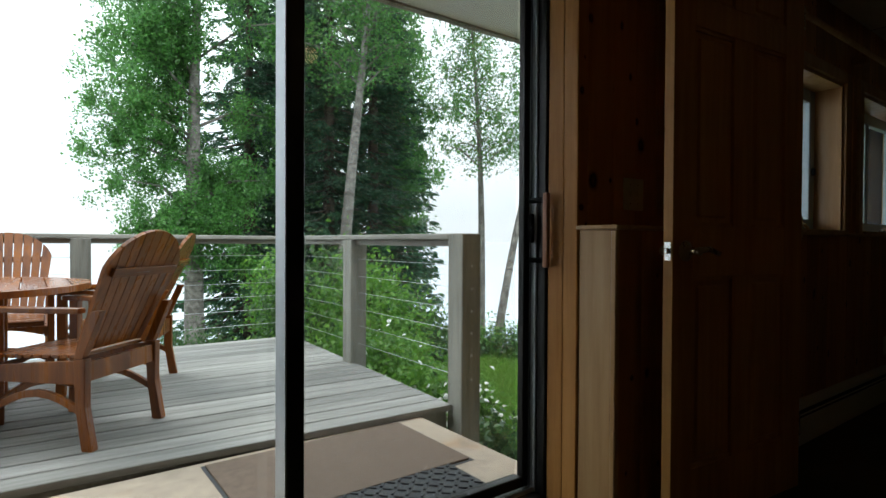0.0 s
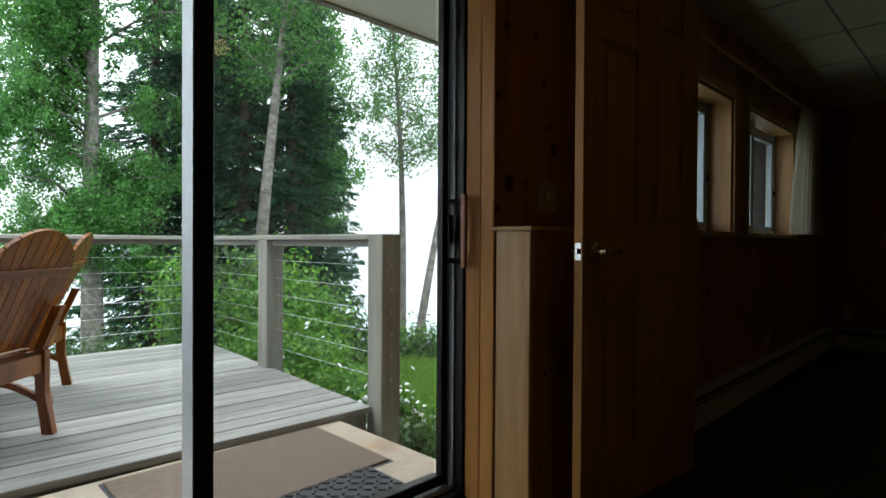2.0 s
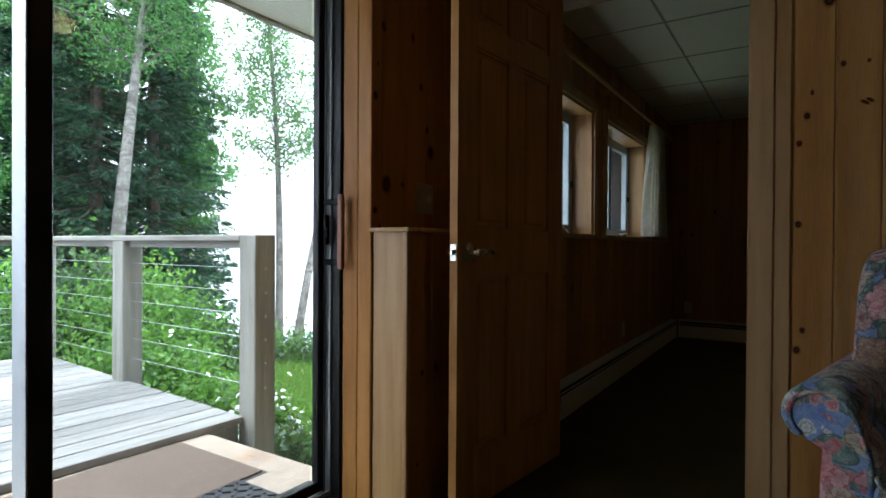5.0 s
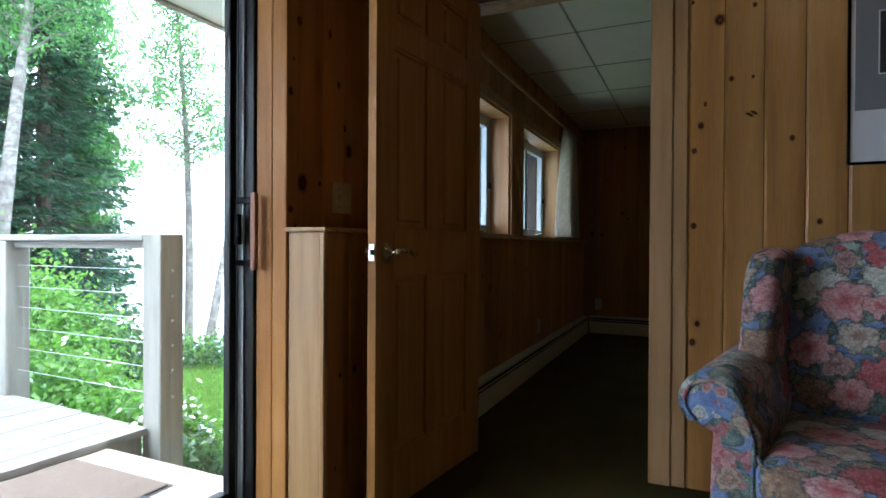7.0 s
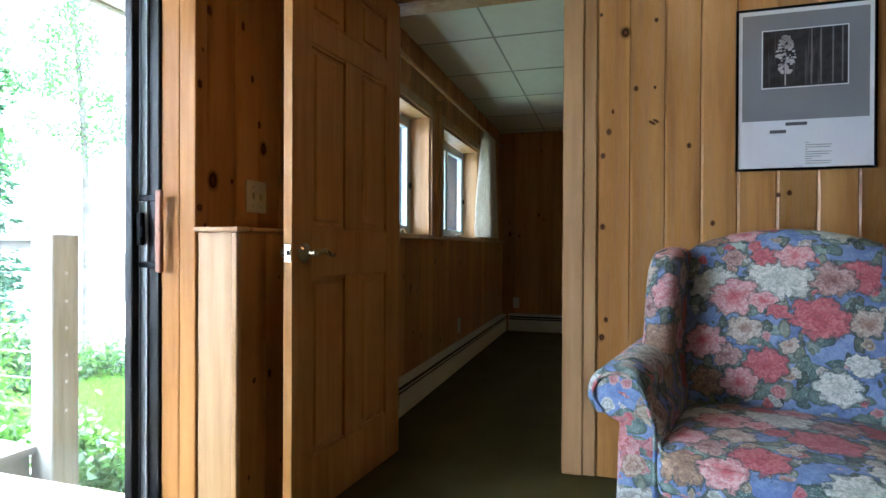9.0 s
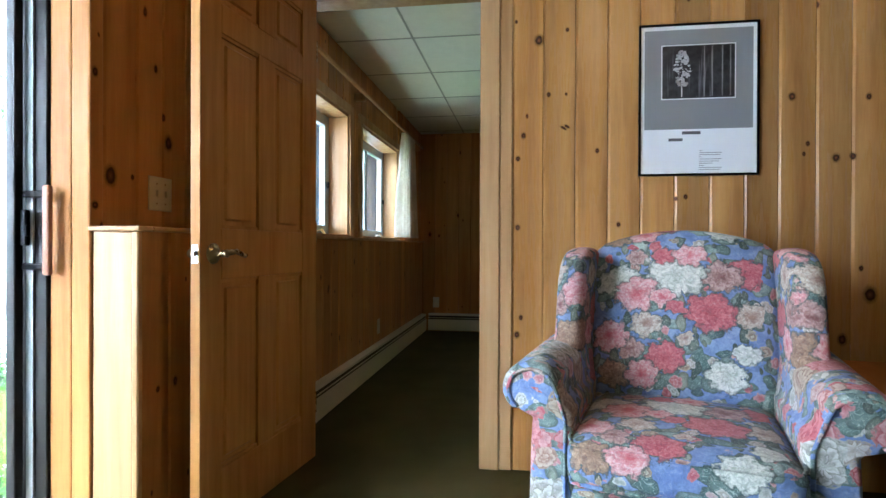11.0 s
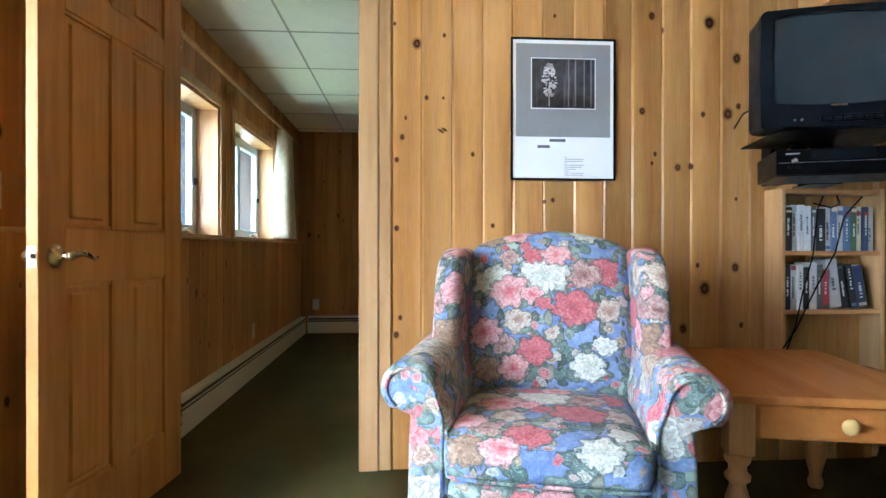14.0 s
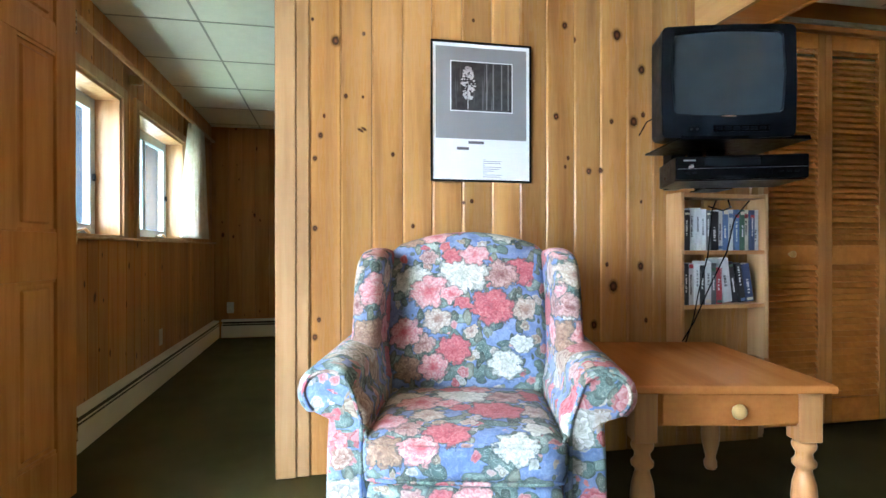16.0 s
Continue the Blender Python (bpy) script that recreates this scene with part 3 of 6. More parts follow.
DW, DT, DH = dvec.length, 0.035, 2.02
# local x from the hinge to the free edge, face towards the room at +y
def slab(name, x0, x1, z0, z1, t=DT, bev=0.0015):
    return part(name, box((x0, -t / 2, z0), (x1, t / 2, z1), bev), DOOR_WOOD, door)


cols = ((0.122, 0.332), (0.442, 0.654))
rows_z = ((0.21, 0.830), (0.996, 1.636), (1.732, 1.925))
slab("stile", 0, 0.122, 0.012, DH)
slab("stile", 0.654, DW, 0.012, DH)
for z0, z1 in ((0.012, 0.21), (0.830, 0.996), (1.636, 1.732), (1.925, DH)):
    slab("rail", 0.1222, 0.6538, z0, z1)
for z0, z1 in rows_z:
    slab("mullion", 0.332, 0.442, z0 + 0.0002, z1 - 0.0002)
    for x0, x1 in cols:
        p = box((x0, -0.006, z0), (x1, 0.006, z1))
        box((x0 + 0.022, -0.0130, z0 + 0.022), (x1 - 0.022, 0.0130, z1 - 0.022), 0.0125, bm=p)
        part("panel", p, DOOR_WOOD, door)
        for side in (-1, 1):
            part("moulding", prism([(x0 + 0.0005, z0 + 0.0005), (x1 - 0.0005, z0 + 0.0005), (x1 - 0.0005, z0 + 0.012), (x0 + 0.0005, z0 + 0.012)], side * 0.0065, side * 0.0135, "y"), DOOR_WOOD, door)
            part("moulding", prism([(x0 + 0.0005, z1 - 0.012), (x1 - 0.0005, z1 - 0.012), (x1 - 0.0005, z1 - 0.0005), (x0 + 0.0005, z1 - 0.0005)], side * 0.0065, side * 0.0135, "y"), DOOR_WOOD, door)
for side in (-1, 1):
    lev = part("door_handle", turned([(0.033, 0), (0.033, 0.004), (0.026, 0.010), (0.012, 0.014), (0.011, 0.045), (0.014, 0.052), (0.010, 0.056)], 20, None, pose(DW - 0.062, side * DT / 2, 0.915, -90 * side)), BRASS, door, "aged brass lever handle", True)
    part("lever", rod([(DW - 0.062, side * (DT / 2 + 0.048), 0.915), (DW - 0.085, side * (DT / 2 + 0.050), 0.919), (DW - 0.115, side * (DT / 2 + 0.050), 0.921), (DW - 0.145, side * (DT / 2 + 0.048), 0.912), (DW - 0.170, side * (DT / 2 + 0.044), 0.906), (DW - 0.180, side * (DT / 2 + 0.044), 0.910)], [0.009, 0.0095, 0.009, 0.008, 0.007, 0.004], 10), BRASS, lev, smooth=True)
part("latch_plate", box((DW + 0.0002, -0.012, 0.885), (DW + 0.002, 0.012, 0.943), 0.0005), CHROME, door, "worn chrome latch plate")
part("latch_bolt", box((DW + 0.002, -0.006, 0.906), (DW + 0.012, 0.006, 0.924), 0.002), CHROME, door)
for z in (0.25, 1.0, 1.8):
    part("hinge", rod([(-0.006, 0.012, z - 0.045), (-0.006, 0.012, z + 0.045)], 0.006, 10), BRASS, door)

# ---------------------------------------------------------------- beam and closet
beam = tagged(new("beam"), "pine-clad ceiling beam", "beam", kind="structure")
part("side_board", box((-5.499, -1.748, 1.95), (2.409, -1.728, CEILING - 0.002)), wood("beam_pine", (0.47, 0.265, 0.092), (0.41, 0.220, 0.070), (0.33, 0.160, 0.046), along="x", knots=0.15), beam)
part("side_board", box((-5.499, -1.978, 1.95), (2.409, -1.958, CEILING - 0.002)), LOUVER_WOOD, beam)
part("bottom_board", box((-5.499, -1.9575, 1.955), (2.409, -1.7485, 1.972)), LOUVER_WOOD, beam)

closet = tagged(new("wall_closet"), "pine header and base of the louvered closet", "wall", kind="structure")
part("header", box((2.475, -3.7, 2.065), (2.53, -2.121, CEILING + 0.018)), LOUVER_WOOD, closet)
part("side_casing", box((2.465, -2.165, 0), (2.53, -2.121, 2.0645), 0.003), PINE_PALE, closet)
part("track", box((2.455, -3.7, 2.09), (2.4745, -2.121, 2.112), 0.002), plain("track_steel", (0.5, 0.48, 0.44), 0.4, 0.8), closet, "thin metal track")
slat_me = None


def louver_door(y1, width, knob):
    """A bifold leaf; local x runs along -Y, face towards the room."""
    global slat_me
    d = thing("louver_door", pose(2.497, y1, 0.02, 0, 0, -90), "pine louvered bifold closet door", "louver door", "louvered closet doors")
    st = 0.042
    part("stile", box((0, -0.014, 0), (st, 0.014, 2.03), 0.002), LOUVER_V, d)
    part("stile", box((width - st, -0.014, 0), (width, 0.014, 2.03), 0.002), LOUVER_V, d)
    for z0, z1 in ((0, 0.13), (0.83, 0.925), (1.95, 2.03)):
        part("rail", box((st + 0.0003, -0.014, z0), (width - st - 0.0003, 0.014, z1), 0.002), LOUVER_WOOD, d)
    if slat_me is None:
        b = box((0, -0.0035, -0.0175), (width - 2 * st - 0.001, 0.0035, 0.0175), 0.0025)
        b.transform(pose(0, 0, 0, -42))
        slat_me = bpy.data.meshes.new("slat")
        b.to_mesh(slat_me)
        b.free()
        slat_me.materials.append(LOUVER_WOOD)
    for z0, z1 in ((0.13, 0.83), (0.925, 1.95)):
        n = int((z1 - z0) / 0.0305)
        for i in range(n):
            s = new("slat", slat_me)
            s.parent = d
            s.location = (st + 0.0005, 0, z0 + (i + 0.5) * (z1 - z0) / n)
    if knob:
        part("knob", turned([(0.008, 0), (0.008, 0.012), (0.017, 0.020), (0.018, 0.028), (0.010, 0.034)], 16, None, pose(width / 2 - 0.03, -0.0145, 0.885, 90)), PINE_PALE, d, "round pine knob", True)
    return d


LOUVER_V = wood("louver_stile", (0.46, 0.185, 0.036), (0.39, 0.150, 0.028), (0.30, 0.105, 0.018), rough=0.42, vary=0.12)
for k in range(4):
    louver_door(-2.166 - 0.386 * k, 0.384, k % 2 == 0)

# ---------------------------------------------------------------- wing chair
class Group(Mat):
    """The same short ways inside a shared node group."""

    def __init__(self, name):
        self.t = bpy.data.node_groups.new(name, "ShaderNodeTree")


def make_bloom():
    """One printed bloom: layered petals, pale at the rim, deep at the base, on what lies under it."""
    m = Group("bloom")
    for key in ("P", "Q", "Fuzz", "Across", "Along", "Radius", "Petals", "Phase", "Rings", "Heart", "Brush"):
        m.t.interface.new_socket(key, in_out="INPUT", socket_type="NodeSocketFloat")
    for key in ("Light", "Deep", "Under"):
        m.t.interface.new_socket(key, in_out="INPUT", socket_type="NodeSocketColor")
    m.t.interface.new_socket("Color", in_out="OUTPUT", socket_type="NodeSocketColor")
    i = m.t.nodes.new("NodeGroupInput").outputs
    out = m.t.nodes.new("NodeGroupOutput")
    dx, dy = m.math("SUBTRACT", i["P"], i["Across"]), m.math("SUBTRACT", i["Q"], i["Along"])
    r = m.math("DIVIDE", m.math("SQRT", m.math("ADD", m.math("MULTIPLY", dx, dx), m.math("MULTIPLY", dy, dy))), i["Radius"])
    r = m.math("ADD", r, i["Fuzz"])
    ang = m.math("ADD", m.math("MULTIPLY", m.math("ARCTAN2", dy, dx), i["Petals"]), i["Phase"])
    layer = m.math("FLOOR", m.math("MULTIPLY", r, i["Rings"]))
    lobe = m.math("ABSOLUTE", m.math("SINE", m.math("ADD", m.math("MULTIPLY", layer, 0.9), ang)))
    rr = m.math("SUBTRACT", r, m.math("MULTIPLY", lobe, 0.24))
    f = m.mix(m.ramp(m.math("FRACT", m.math("MULTIPLY", m.math("ADD", rr, 0.2), i["Rings"])), (0.0, 0.55), (0.70, 0.0)), i["Light"], i["Deep"])
    f = m.mix(m.ramp(lobe, (0.0, 0.42), (0.30, 0.0)), f, i["Deep"])
    f = m.mix(m.math("MULTIPLY", i["Heart"], m.ramp(r, (0.10, 1.0), (0.50, 0.0))), f, i["Deep"])
    f = m.mix(m.ramp(i["Brush"], (0.36, 0.60), (0.52, 0.0)), f, i["Deep"])
    c = m.mix(m.ramp(rr, (0.88, 0.90), (1.32, 0.0)), i["Under"], (0.020, 0.048, 0.043))
    m.put(out.inputs[0], m.mix(m.ramp(rr, (0.74, 1.0), (0.90, 0.0)), c, f))
    return m.t


BLOOM = make_bloom()


def make_floral(name, lay):
    """Blue cotton printed with roses, peonies and leaves."""
    m = Mat(name, 0.82)
    v0 = m.coords()
    v = m.mix(0.05, v0, m.noise(v0, 14, 3, out="Color"), "ADD")
    weave = m.noise(v0, 500, 2)
    base = m.ramp(m.noise(v0, 18, 3), (0.35, (0.11, 0.17, 0.36)), (0.65, (0.21, 0.29, 0.49)))

    def sep(col):
        s = m.t.nodes.new("ShaderNodeSeparateColor")
        m.put(s.inputs[0], col)
        return s.outputs

    def finish(c):
        """Brush marks of the print and the weave over all."""
        streak = m.noise(m.mix(0.10, v0, m.noise(v0, 20, 2, out="Color"), "ADD"), 75, 4, 0.7)
        c = m.mix(m.ramp(streak, (0.33, 0.55), (0.52, 0.0)), c, m.mix(0.60, c, (0.05, 0.065, 0.075)))
        c = m.mix(m.ramp(streak, (0.55, 0.0), (0.72, 0.25)), c, (0.66, 0.64, 0.58))
        c = m.mix(m.math("MULTIPLY", weave, 0.25), c, (0.5, 0.48, 0.44), "MULTIPLY")
        m.color(c)
        m.b.inputs["Sheen Weight"].default_value = 0.05
        return m.bump(weave, 0.2, 0.002).m

    def leaves(scale, share, stretch, turn, shift, lo, hi, c):
        w = m.mix(0.05, v0, m.noise(v0, 11, 2, out="Color"), "ADD")
        mp = m.n("Mapping", Vector=w)
        mp.inputs["Location"].default_value = shift
        mp.inputs["Rotation"].default_value = [radians(t) for t in turn]
        mp.inputs["Scale"].default_value = stretch
        vo = m.voronoi(mp.outputs[0], scale)
        q = sep(vo.outputs["Color"])
        d = vo.outputs["Distance"]
        col = m.mix(q[1], lo, hi)
        vein = m.math("ABSOLUTE", m.math("SINE", m.math("MULTIPLY", m.noise(mp.outputs[0], scale * 2.2, 1), 34.0)))
        col = m.mix(m.ramp(vein, (0.0, 0.55), (0.35, 0.0)), col, tuple(min(1, x * 1.9 + 0.05) for x in hi))
        col = m.mix(m.ramp(d, (0.30, 0.0), (0.52, 0.7)), col, tuple(x * 0.35 for x in lo))
        on = m.math("MULTIPLY", m.math("GREATER_THAN", q[0], 1 - share), m.ramp(d, (0.50, 1.0), (0.54, 0.0)))
        return m.mix(on, c, col)

    c = leaves(24, 0.62, (1, 0.55, 1), (30, 40, 35), (0, 0, 0), (0.055, 0.105, 0.100), (0.22, 0.30, 0.25), base)
    c = leaves(18, 0.42, (0.55, 1, 1), (-25, 10, -50), (3.1, 0.7, 2.2), (0.060, 0.115, 0.105), (0.32, 0.40, 0.34), c)

    def flowers(scale, share, reach, shift, c, lobes, layers):
        """Loose blooms: layered petals, pale at the rim and deep at the base."""
        mp = m.n("Mapping", Vector=v)
        mp.inputs["Location"].default_value = shift
        vv = mp.outputs[0]
        vo = m.voronoi(vv, scale, rand=0.9)
        q = sep(vo.outputs["Color"])
        off = m.n("VectorMath")
        off.operation = "SUBTRACT"
        m.put(off.inputs[0], vv)
        m.put(off.inputs[1], vo.outputs["Position"])
        sx = m.t.nodes.new("ShaderNodeSeparateXYZ")
        m.put(sx.inputs[0], off.outputs[0])
        ang = m.math("ARCTAN2", sx.outputs[1], m.math("ADD", sx.outputs[2], sx.outputs[0]))
        ang = m.math("ADD", m.math("MULTIPLY", ang, lobes), m.math("MULTIPLY", q[2], 6.0))
        r = m.math("DIVIDE", vo.outputs["Distance"], reach)
        r = m.math("ADD", r, m.math("MULTIPLY", m.math("SUBTRACT", m.noise(vv, scale * 3.5, 2), 0.5), 0.50))
        lay = m.math("FLOOR", m.math("MULTIPLY", r, layers))
        lobe = m.math("ABSOLUTE", m.math("SINE", m.math("ADD", m.math("MULTIPLY", ang, 0.5), m.math("MULTIPLY", lay, 1.3))))
        rr = m.math("SUBTRACT", r, m.math("MULTIPLY", lobe, 0.16))
        ramp_in = m.math("FRACT", m.math("MULTIPLY", m.math("ADD", rr, 0.2), layers))
        on = m.math("MULTIPLY", m.math("GREATER_THAN", q[0], 1 - share), m.ramp(rr, (0.84, 1.0), (0.92, 0.0)))
        tone = m.ramp(q[1], (0.0, (0.52, 0.53, 0.48)), (0.30, (0.50, 0.47, 0.42)), (0.38, (0.52, 0.33, 0.31)), (0.54, (0.50, 0.20, 0.20)), (0.66, (0.45, 0.11, 0.12)), (0.76, (0.52, 0.31, 0.29)), (0.90, (0.42, 0.36, 0.25)), (1.0, (0.40, 0.36, 0.27)))
        deep = m.ramp(q[1], (0.0, (0.17, 0.20, 0.16)), (0.30, (0.24, 0.19, 0.14)), (0.38, (0.34, 0.09, 0.095)), (0.54, (0.32, 0.04, 0.05)), (0.66, (0.25, 0.022, 0.032)), (0.76, (0.34, 0.085, 0.085)), (0.90, (0.16, 0.10, 0.055)), (1.0, (0.14, 0.09, 0.06)))
        f = m.mix(m.ramp(ramp_in, (0.05, 0.85), (0.65, 0.0)), tone, deep)
        f = m.mix(m.ramp(lobe, (0.0, 0.6), (0.30, 0.0)), f, deep)
        f = m.mix(m.ramp(r, (0.05, 0.65), (0.45, 0.0)), f, deep)
        return m.mix(on, c, f)

    c = leaves(34, 0.45, (1, 1, 0.5), (60, 0, 20), (1.3, 4.1, 0.6), (0.03, 0.06, 0.05), (0.24, 0.27, 0.20), c)
    c = flowers(27.0, 0.26, 0.50, (0.3, 1.7, 0.4), c, 5.0, 1.6)

    if lay == "arm":
        c = flowers(17.0, 0.45, 0.58, (2.3, 0.7, 1.4), c, 6.0, 2.2)
        c = flowers(9.6, 0.52, 0.62, (0.0, 0.0, 0.0), c, 8.0, 3.2)
        return finish(c)

    # the printed bouquet, repeated down the cloth
    sx = m.t.nodes.new("ShaderNodeSeparateXYZ")
    m.put(sx.inputs[0], m.mix(0.036, v0, m.noise(v0, 24, 4, out="Color"), "ADD"))
    x, y, z = sx.outputs
    if lay == "wing":
        p, q_ = m.math("SUBTRACT", m.math("ABSOLUTE", y), m.math("ADD", x, 0.48)), z
    else:
        p, q_ = y, m.math("SUBTRACT", z, x)
    P = m.math("SUBTRACT", m.math("FLOORED_MODULO", m.math("ADD", p, 0.31), 0.56), 0.28)
    P = m.math("SUBTRACT", P, 0.03)
    Q = m.math("ADD", m.math("FLOORED_MODULO", m.math("SUBTRACT", q_, 0.625), 0.61), 0.625)
    tint = {"white": ((0.66, 0.66, 0.59), (0.26, 0.31, 0.25)), "pink": ((0.62, 0.42, 0.39), (0.44, 0.075, 0.095)), "red": ((0.50, 0.155, 0.16), (0.28, 0.025, 0.042)),
            "cream": ((0.56, 0.50, 0.40), (0.25, 0.15, 0.11)), "mauve": ((0.47, 0.32, 0.28), (0.16, 0.055, 0.045)), "rust": ((0.36, 0.24, 0.15), (0.12, 0.06, 0.035))}
    fuzz = m.math("MULTIPLY", m.math("SUBTRACT", m.noise(v0, 62, 5, 0.7), 0.5), 0.80)
    brush = m.noise(m.mix(0.06, v0, m.noise(v0, 30, 2, out="Color"), "ADD"), 95, 3, 0.6)
    for n, (kind, px, qy, rad) in enumerate(BOUQUET):
        g = m.t.nodes.new("ShaderNodeGroup")
        g.node_tree = BLOOM
        small = rad < 0.045
        light, deep = tint[kind]
        for key, val in (("P", P), ("Q", Q), ("Fuzz", fuzz), ("Brush", brush), ("Across", px), ("Along", qy), ("Radius", rad), ("Petals", (5 + n % 2 if small else 6 + n % 2) / 2), ("Phase", n * 1.7),
                         ("Rings", 1.8 if small else 3.4), ("Heart", 0.9 if kind in ("pink", "mauve", "cream") else 0.4), ("Light", light), ("Deep", deep), ("Under", c)):
            m.put(g.inputs[key], val)
        c = g.outputs[0]
    return finish(c)


# kind of bloom, across and along the cloth, radius
BOUQUET = (("mauve", -0.131, 0.782, 0.041), ("rust", -0.177, 0.680, 0.053), ("red", 0.205, 1.105, 0.058), ("cream", 0.215, 0.935, 0.050), ("cream", -0.084, 0.880, 0.046),
           ("pink", -0.195, 0.835, 0.058), ("white", -0.175, 1.058, 0.066), ("mauve", 0.135, 1.079, 0.060), ("white", 0.002, 1.077, 0.084), ("pink", -0.115, 1.001, 0.068),
           ("red", 0.106, 0.933, 0.074), ("pink", -0.037, 0.985, 0.036), ("red", 0.004, 0.945, 0.030), ("red", -0.026, 0.751, 0.058), ("pink", -0.095, 0.685, 0.050),
           ("white", 0.150, 0.700, 0.056), ("white", 0.205, 0.790, 0.037), ("mauve", -0.117, 1.165, 0.033), ("red", -0.032, 1.165, 0.037), ("cream", 0.032, 0.823, 0.024), ("pink", 0.045, 1.170, 0.048))
FLORAL = make_floral("floral_chintz", "flat")
FLORAL_ARM = make_floral("floral_chintz_arm", "arm")
FLORAL_WING = make_floral("floral_chintz_wing", "wing")


def pillow(lo, hi, r, cuts=9, crown=(0, 0, 0)):
    """A stuffed block: rounded all round, its faces bulging by crown."""
    b = bmesh.new()
    bmesh.ops.create_cube(b, size=2.0)
    bmesh.ops.subdivide_edges(b, edges=b.edges[:], cuts=cuts, use_grid_fill=True)
    lo, hi = Vector(lo), Vector(hi)
    mid, half = (lo + hi) / 2, (hi - lo) / 2
    for v in b.verts:
        q = Vector(v.co)
        p = Vector([q[i] * half[i] for i in range(3)])
        inner = Vector([max(-half[i] + r, min(half[i] - r, p[i])) for i in range(3)])
        d = p - inner
        if d.length > 1e-9:
            p = inner + d.normalized() * min(r, d.length * 1.0 if d.length < r else r)
        for i in range(3):
            j, k = (i + 1) % 3, (i + 2) % 3
            p[i] += crown[i] * q[i] * (1 - q[j] ** 2) * (1 - q[k] ** 2)
        v.co = mid + p
    return b


def arm_outline():
    """The rolled arm seen from the front, inner side at y = 0.255."""
    pts = [(0.255, 0.12), (0.255, 0.50), (0.268, 0.555)]
    for i in range(13):
        a = radians(150 - i * 18)
        pts.append((0.345 + 0.082 * math.cos(a), 0.565 + 0.078 * math.sin(a)))
    pts += [(0.362, 0.475), (0.366, 0.40), (0.372, 0.12)]
    return pts


wing_chair = thing("wing_armchair", pose(1.785, -0.445, 0, 0, 0, 165) @ Matrix.Diagonal((1.0, 1.035, 0.985, 1.0)), "wingback armchair in blue chintz with pink and white roses", "armchair")
part("seat_cushion", pillow((-0.22, -0.262, 0.325), (0.355, 0.262, 0.455), 0.045, 11, (0.006, 0.004, 0.022)), FLORAL, wing_chair, smooth=True)
for z in (0.440, 0.340):
    part("piping", rod([(-0.05, -0.258, z + 0.004), (0.30, -0.258, z + 0.004), (0.342, -0.245, z), (0.355, -0.18, z), (0.358, 0, z), (0.355, 0.18, z), (0.342, 0.245, z), (0.30, 0.258, z + 0.004), (-0.05, 0.258, z + 0.004)], 0.0055, 8), FLORAL, wing_chair, smooth=True)
part("apron", pillow((-0.30, -0.254, 0.12), (0.335, 0.254, 0.320), 0.02, 7), FLORAL, wing_chair, smooth=True)

# backrest: padded slab leaning back, with an arched top
b = pillow((-0.09, -0.285, 0.40), (0.055, 0.285, 0.985), 0.05, 13, (0.035, 0.0, 0.0))
for v in b.verts:
    u = (v.co.z - 0.40) / 0.585
    if u > 0.5:
        v.co.z += (u - 0.5) * 2 * (0.030 - 0.085 * (v.co.y / 0.285) ** 2 * 0.75)
    v.co.x += -0.20 - 0.13 * u
part("backrest", b, FLORAL, wing_chair, smooth=True)
for s in (-1, 1):
    out = arm_outline()
    b = prism([(s * y, z) for y, z in out], -0.26, 0.285, "x", 0.0)
    bmesh.ops.bevel(b, geom=[e for e in b.edges if abs(e.verts[0].co.x - e.verts[1].co.x) < 1e-6], offset=0.016, segments=3, affect="EDGES", profile=0.5)
    for v in b.verts:
        if v.co.z > 0.5:
            v.co.z += 0.045 * max(0.0, (0.16 - v.co.x)) - 0.012 * max(0, v.co.x) / 0.28
            v.co.y += s * 0.02 * max(0.0, v.co.x) / 0.28
    arm = part("armrest", b, FLORAL_ARM, wing_chair, smooth=True)
    pip = [(0.287, s * 0.272, 0.14), (0.287, s * 0.272, 0.48)] + [(0.287, s * (0.362 + 0.064 * math.cos(radians(165 - i * 20))), 0.553 + 0.060 * math.sin(radians(165 - i * 20))) for i in range(12)]
    part("piping", rod(pip, 0.0055, 8), FLORAL, arm, smooth=True)
    # wing: an ear that flares out and rounds over at the top
    prof = [(-0.36, 0.50), (0.01, 0.52), (0.015, 0.60), (-0.015, 0.68), (-0.03, 0.78), (-0.045, 0.86), (-0.075, 0.915), (-0.12, 0.945), (-0.19, 0.955), (-0.30, 0.95), (-0.40, 0.93)]
    b = prism(prof, 0.272, 0.355, "y", 0.0)
    bmesh.ops.bevel(b, geom=b.edges[:], offset=0.030, segments=4, affect="EDGES", profile=0.5)
    for v in b.verts:
        v.co.y += 0.13 * max(0.0, v.co.x + 0.20) - 0.01
        v.co.y *= s
    bmesh.ops.recalc_face_normals(b, faces=b.faces[:])
    part("wing", b, FLORAL_WING, wing_chair, smooth=True)
    for x in (0.27, -0.27):
        b = turned([(0.016, 0), (0.020, 0.03), (0.026, 0.119)], 12, None, pose(x, s * 0.30, 0))
        part("leg", b, TABLE_WOOD, wing_chair, "turned wooden leg", True)
part("back_panel", pillow((-0.40, -0.27, 0.12), (-0.31, 0.27, 0.55), 0.02, 5), FLORAL, wing_chair, smooth=True)

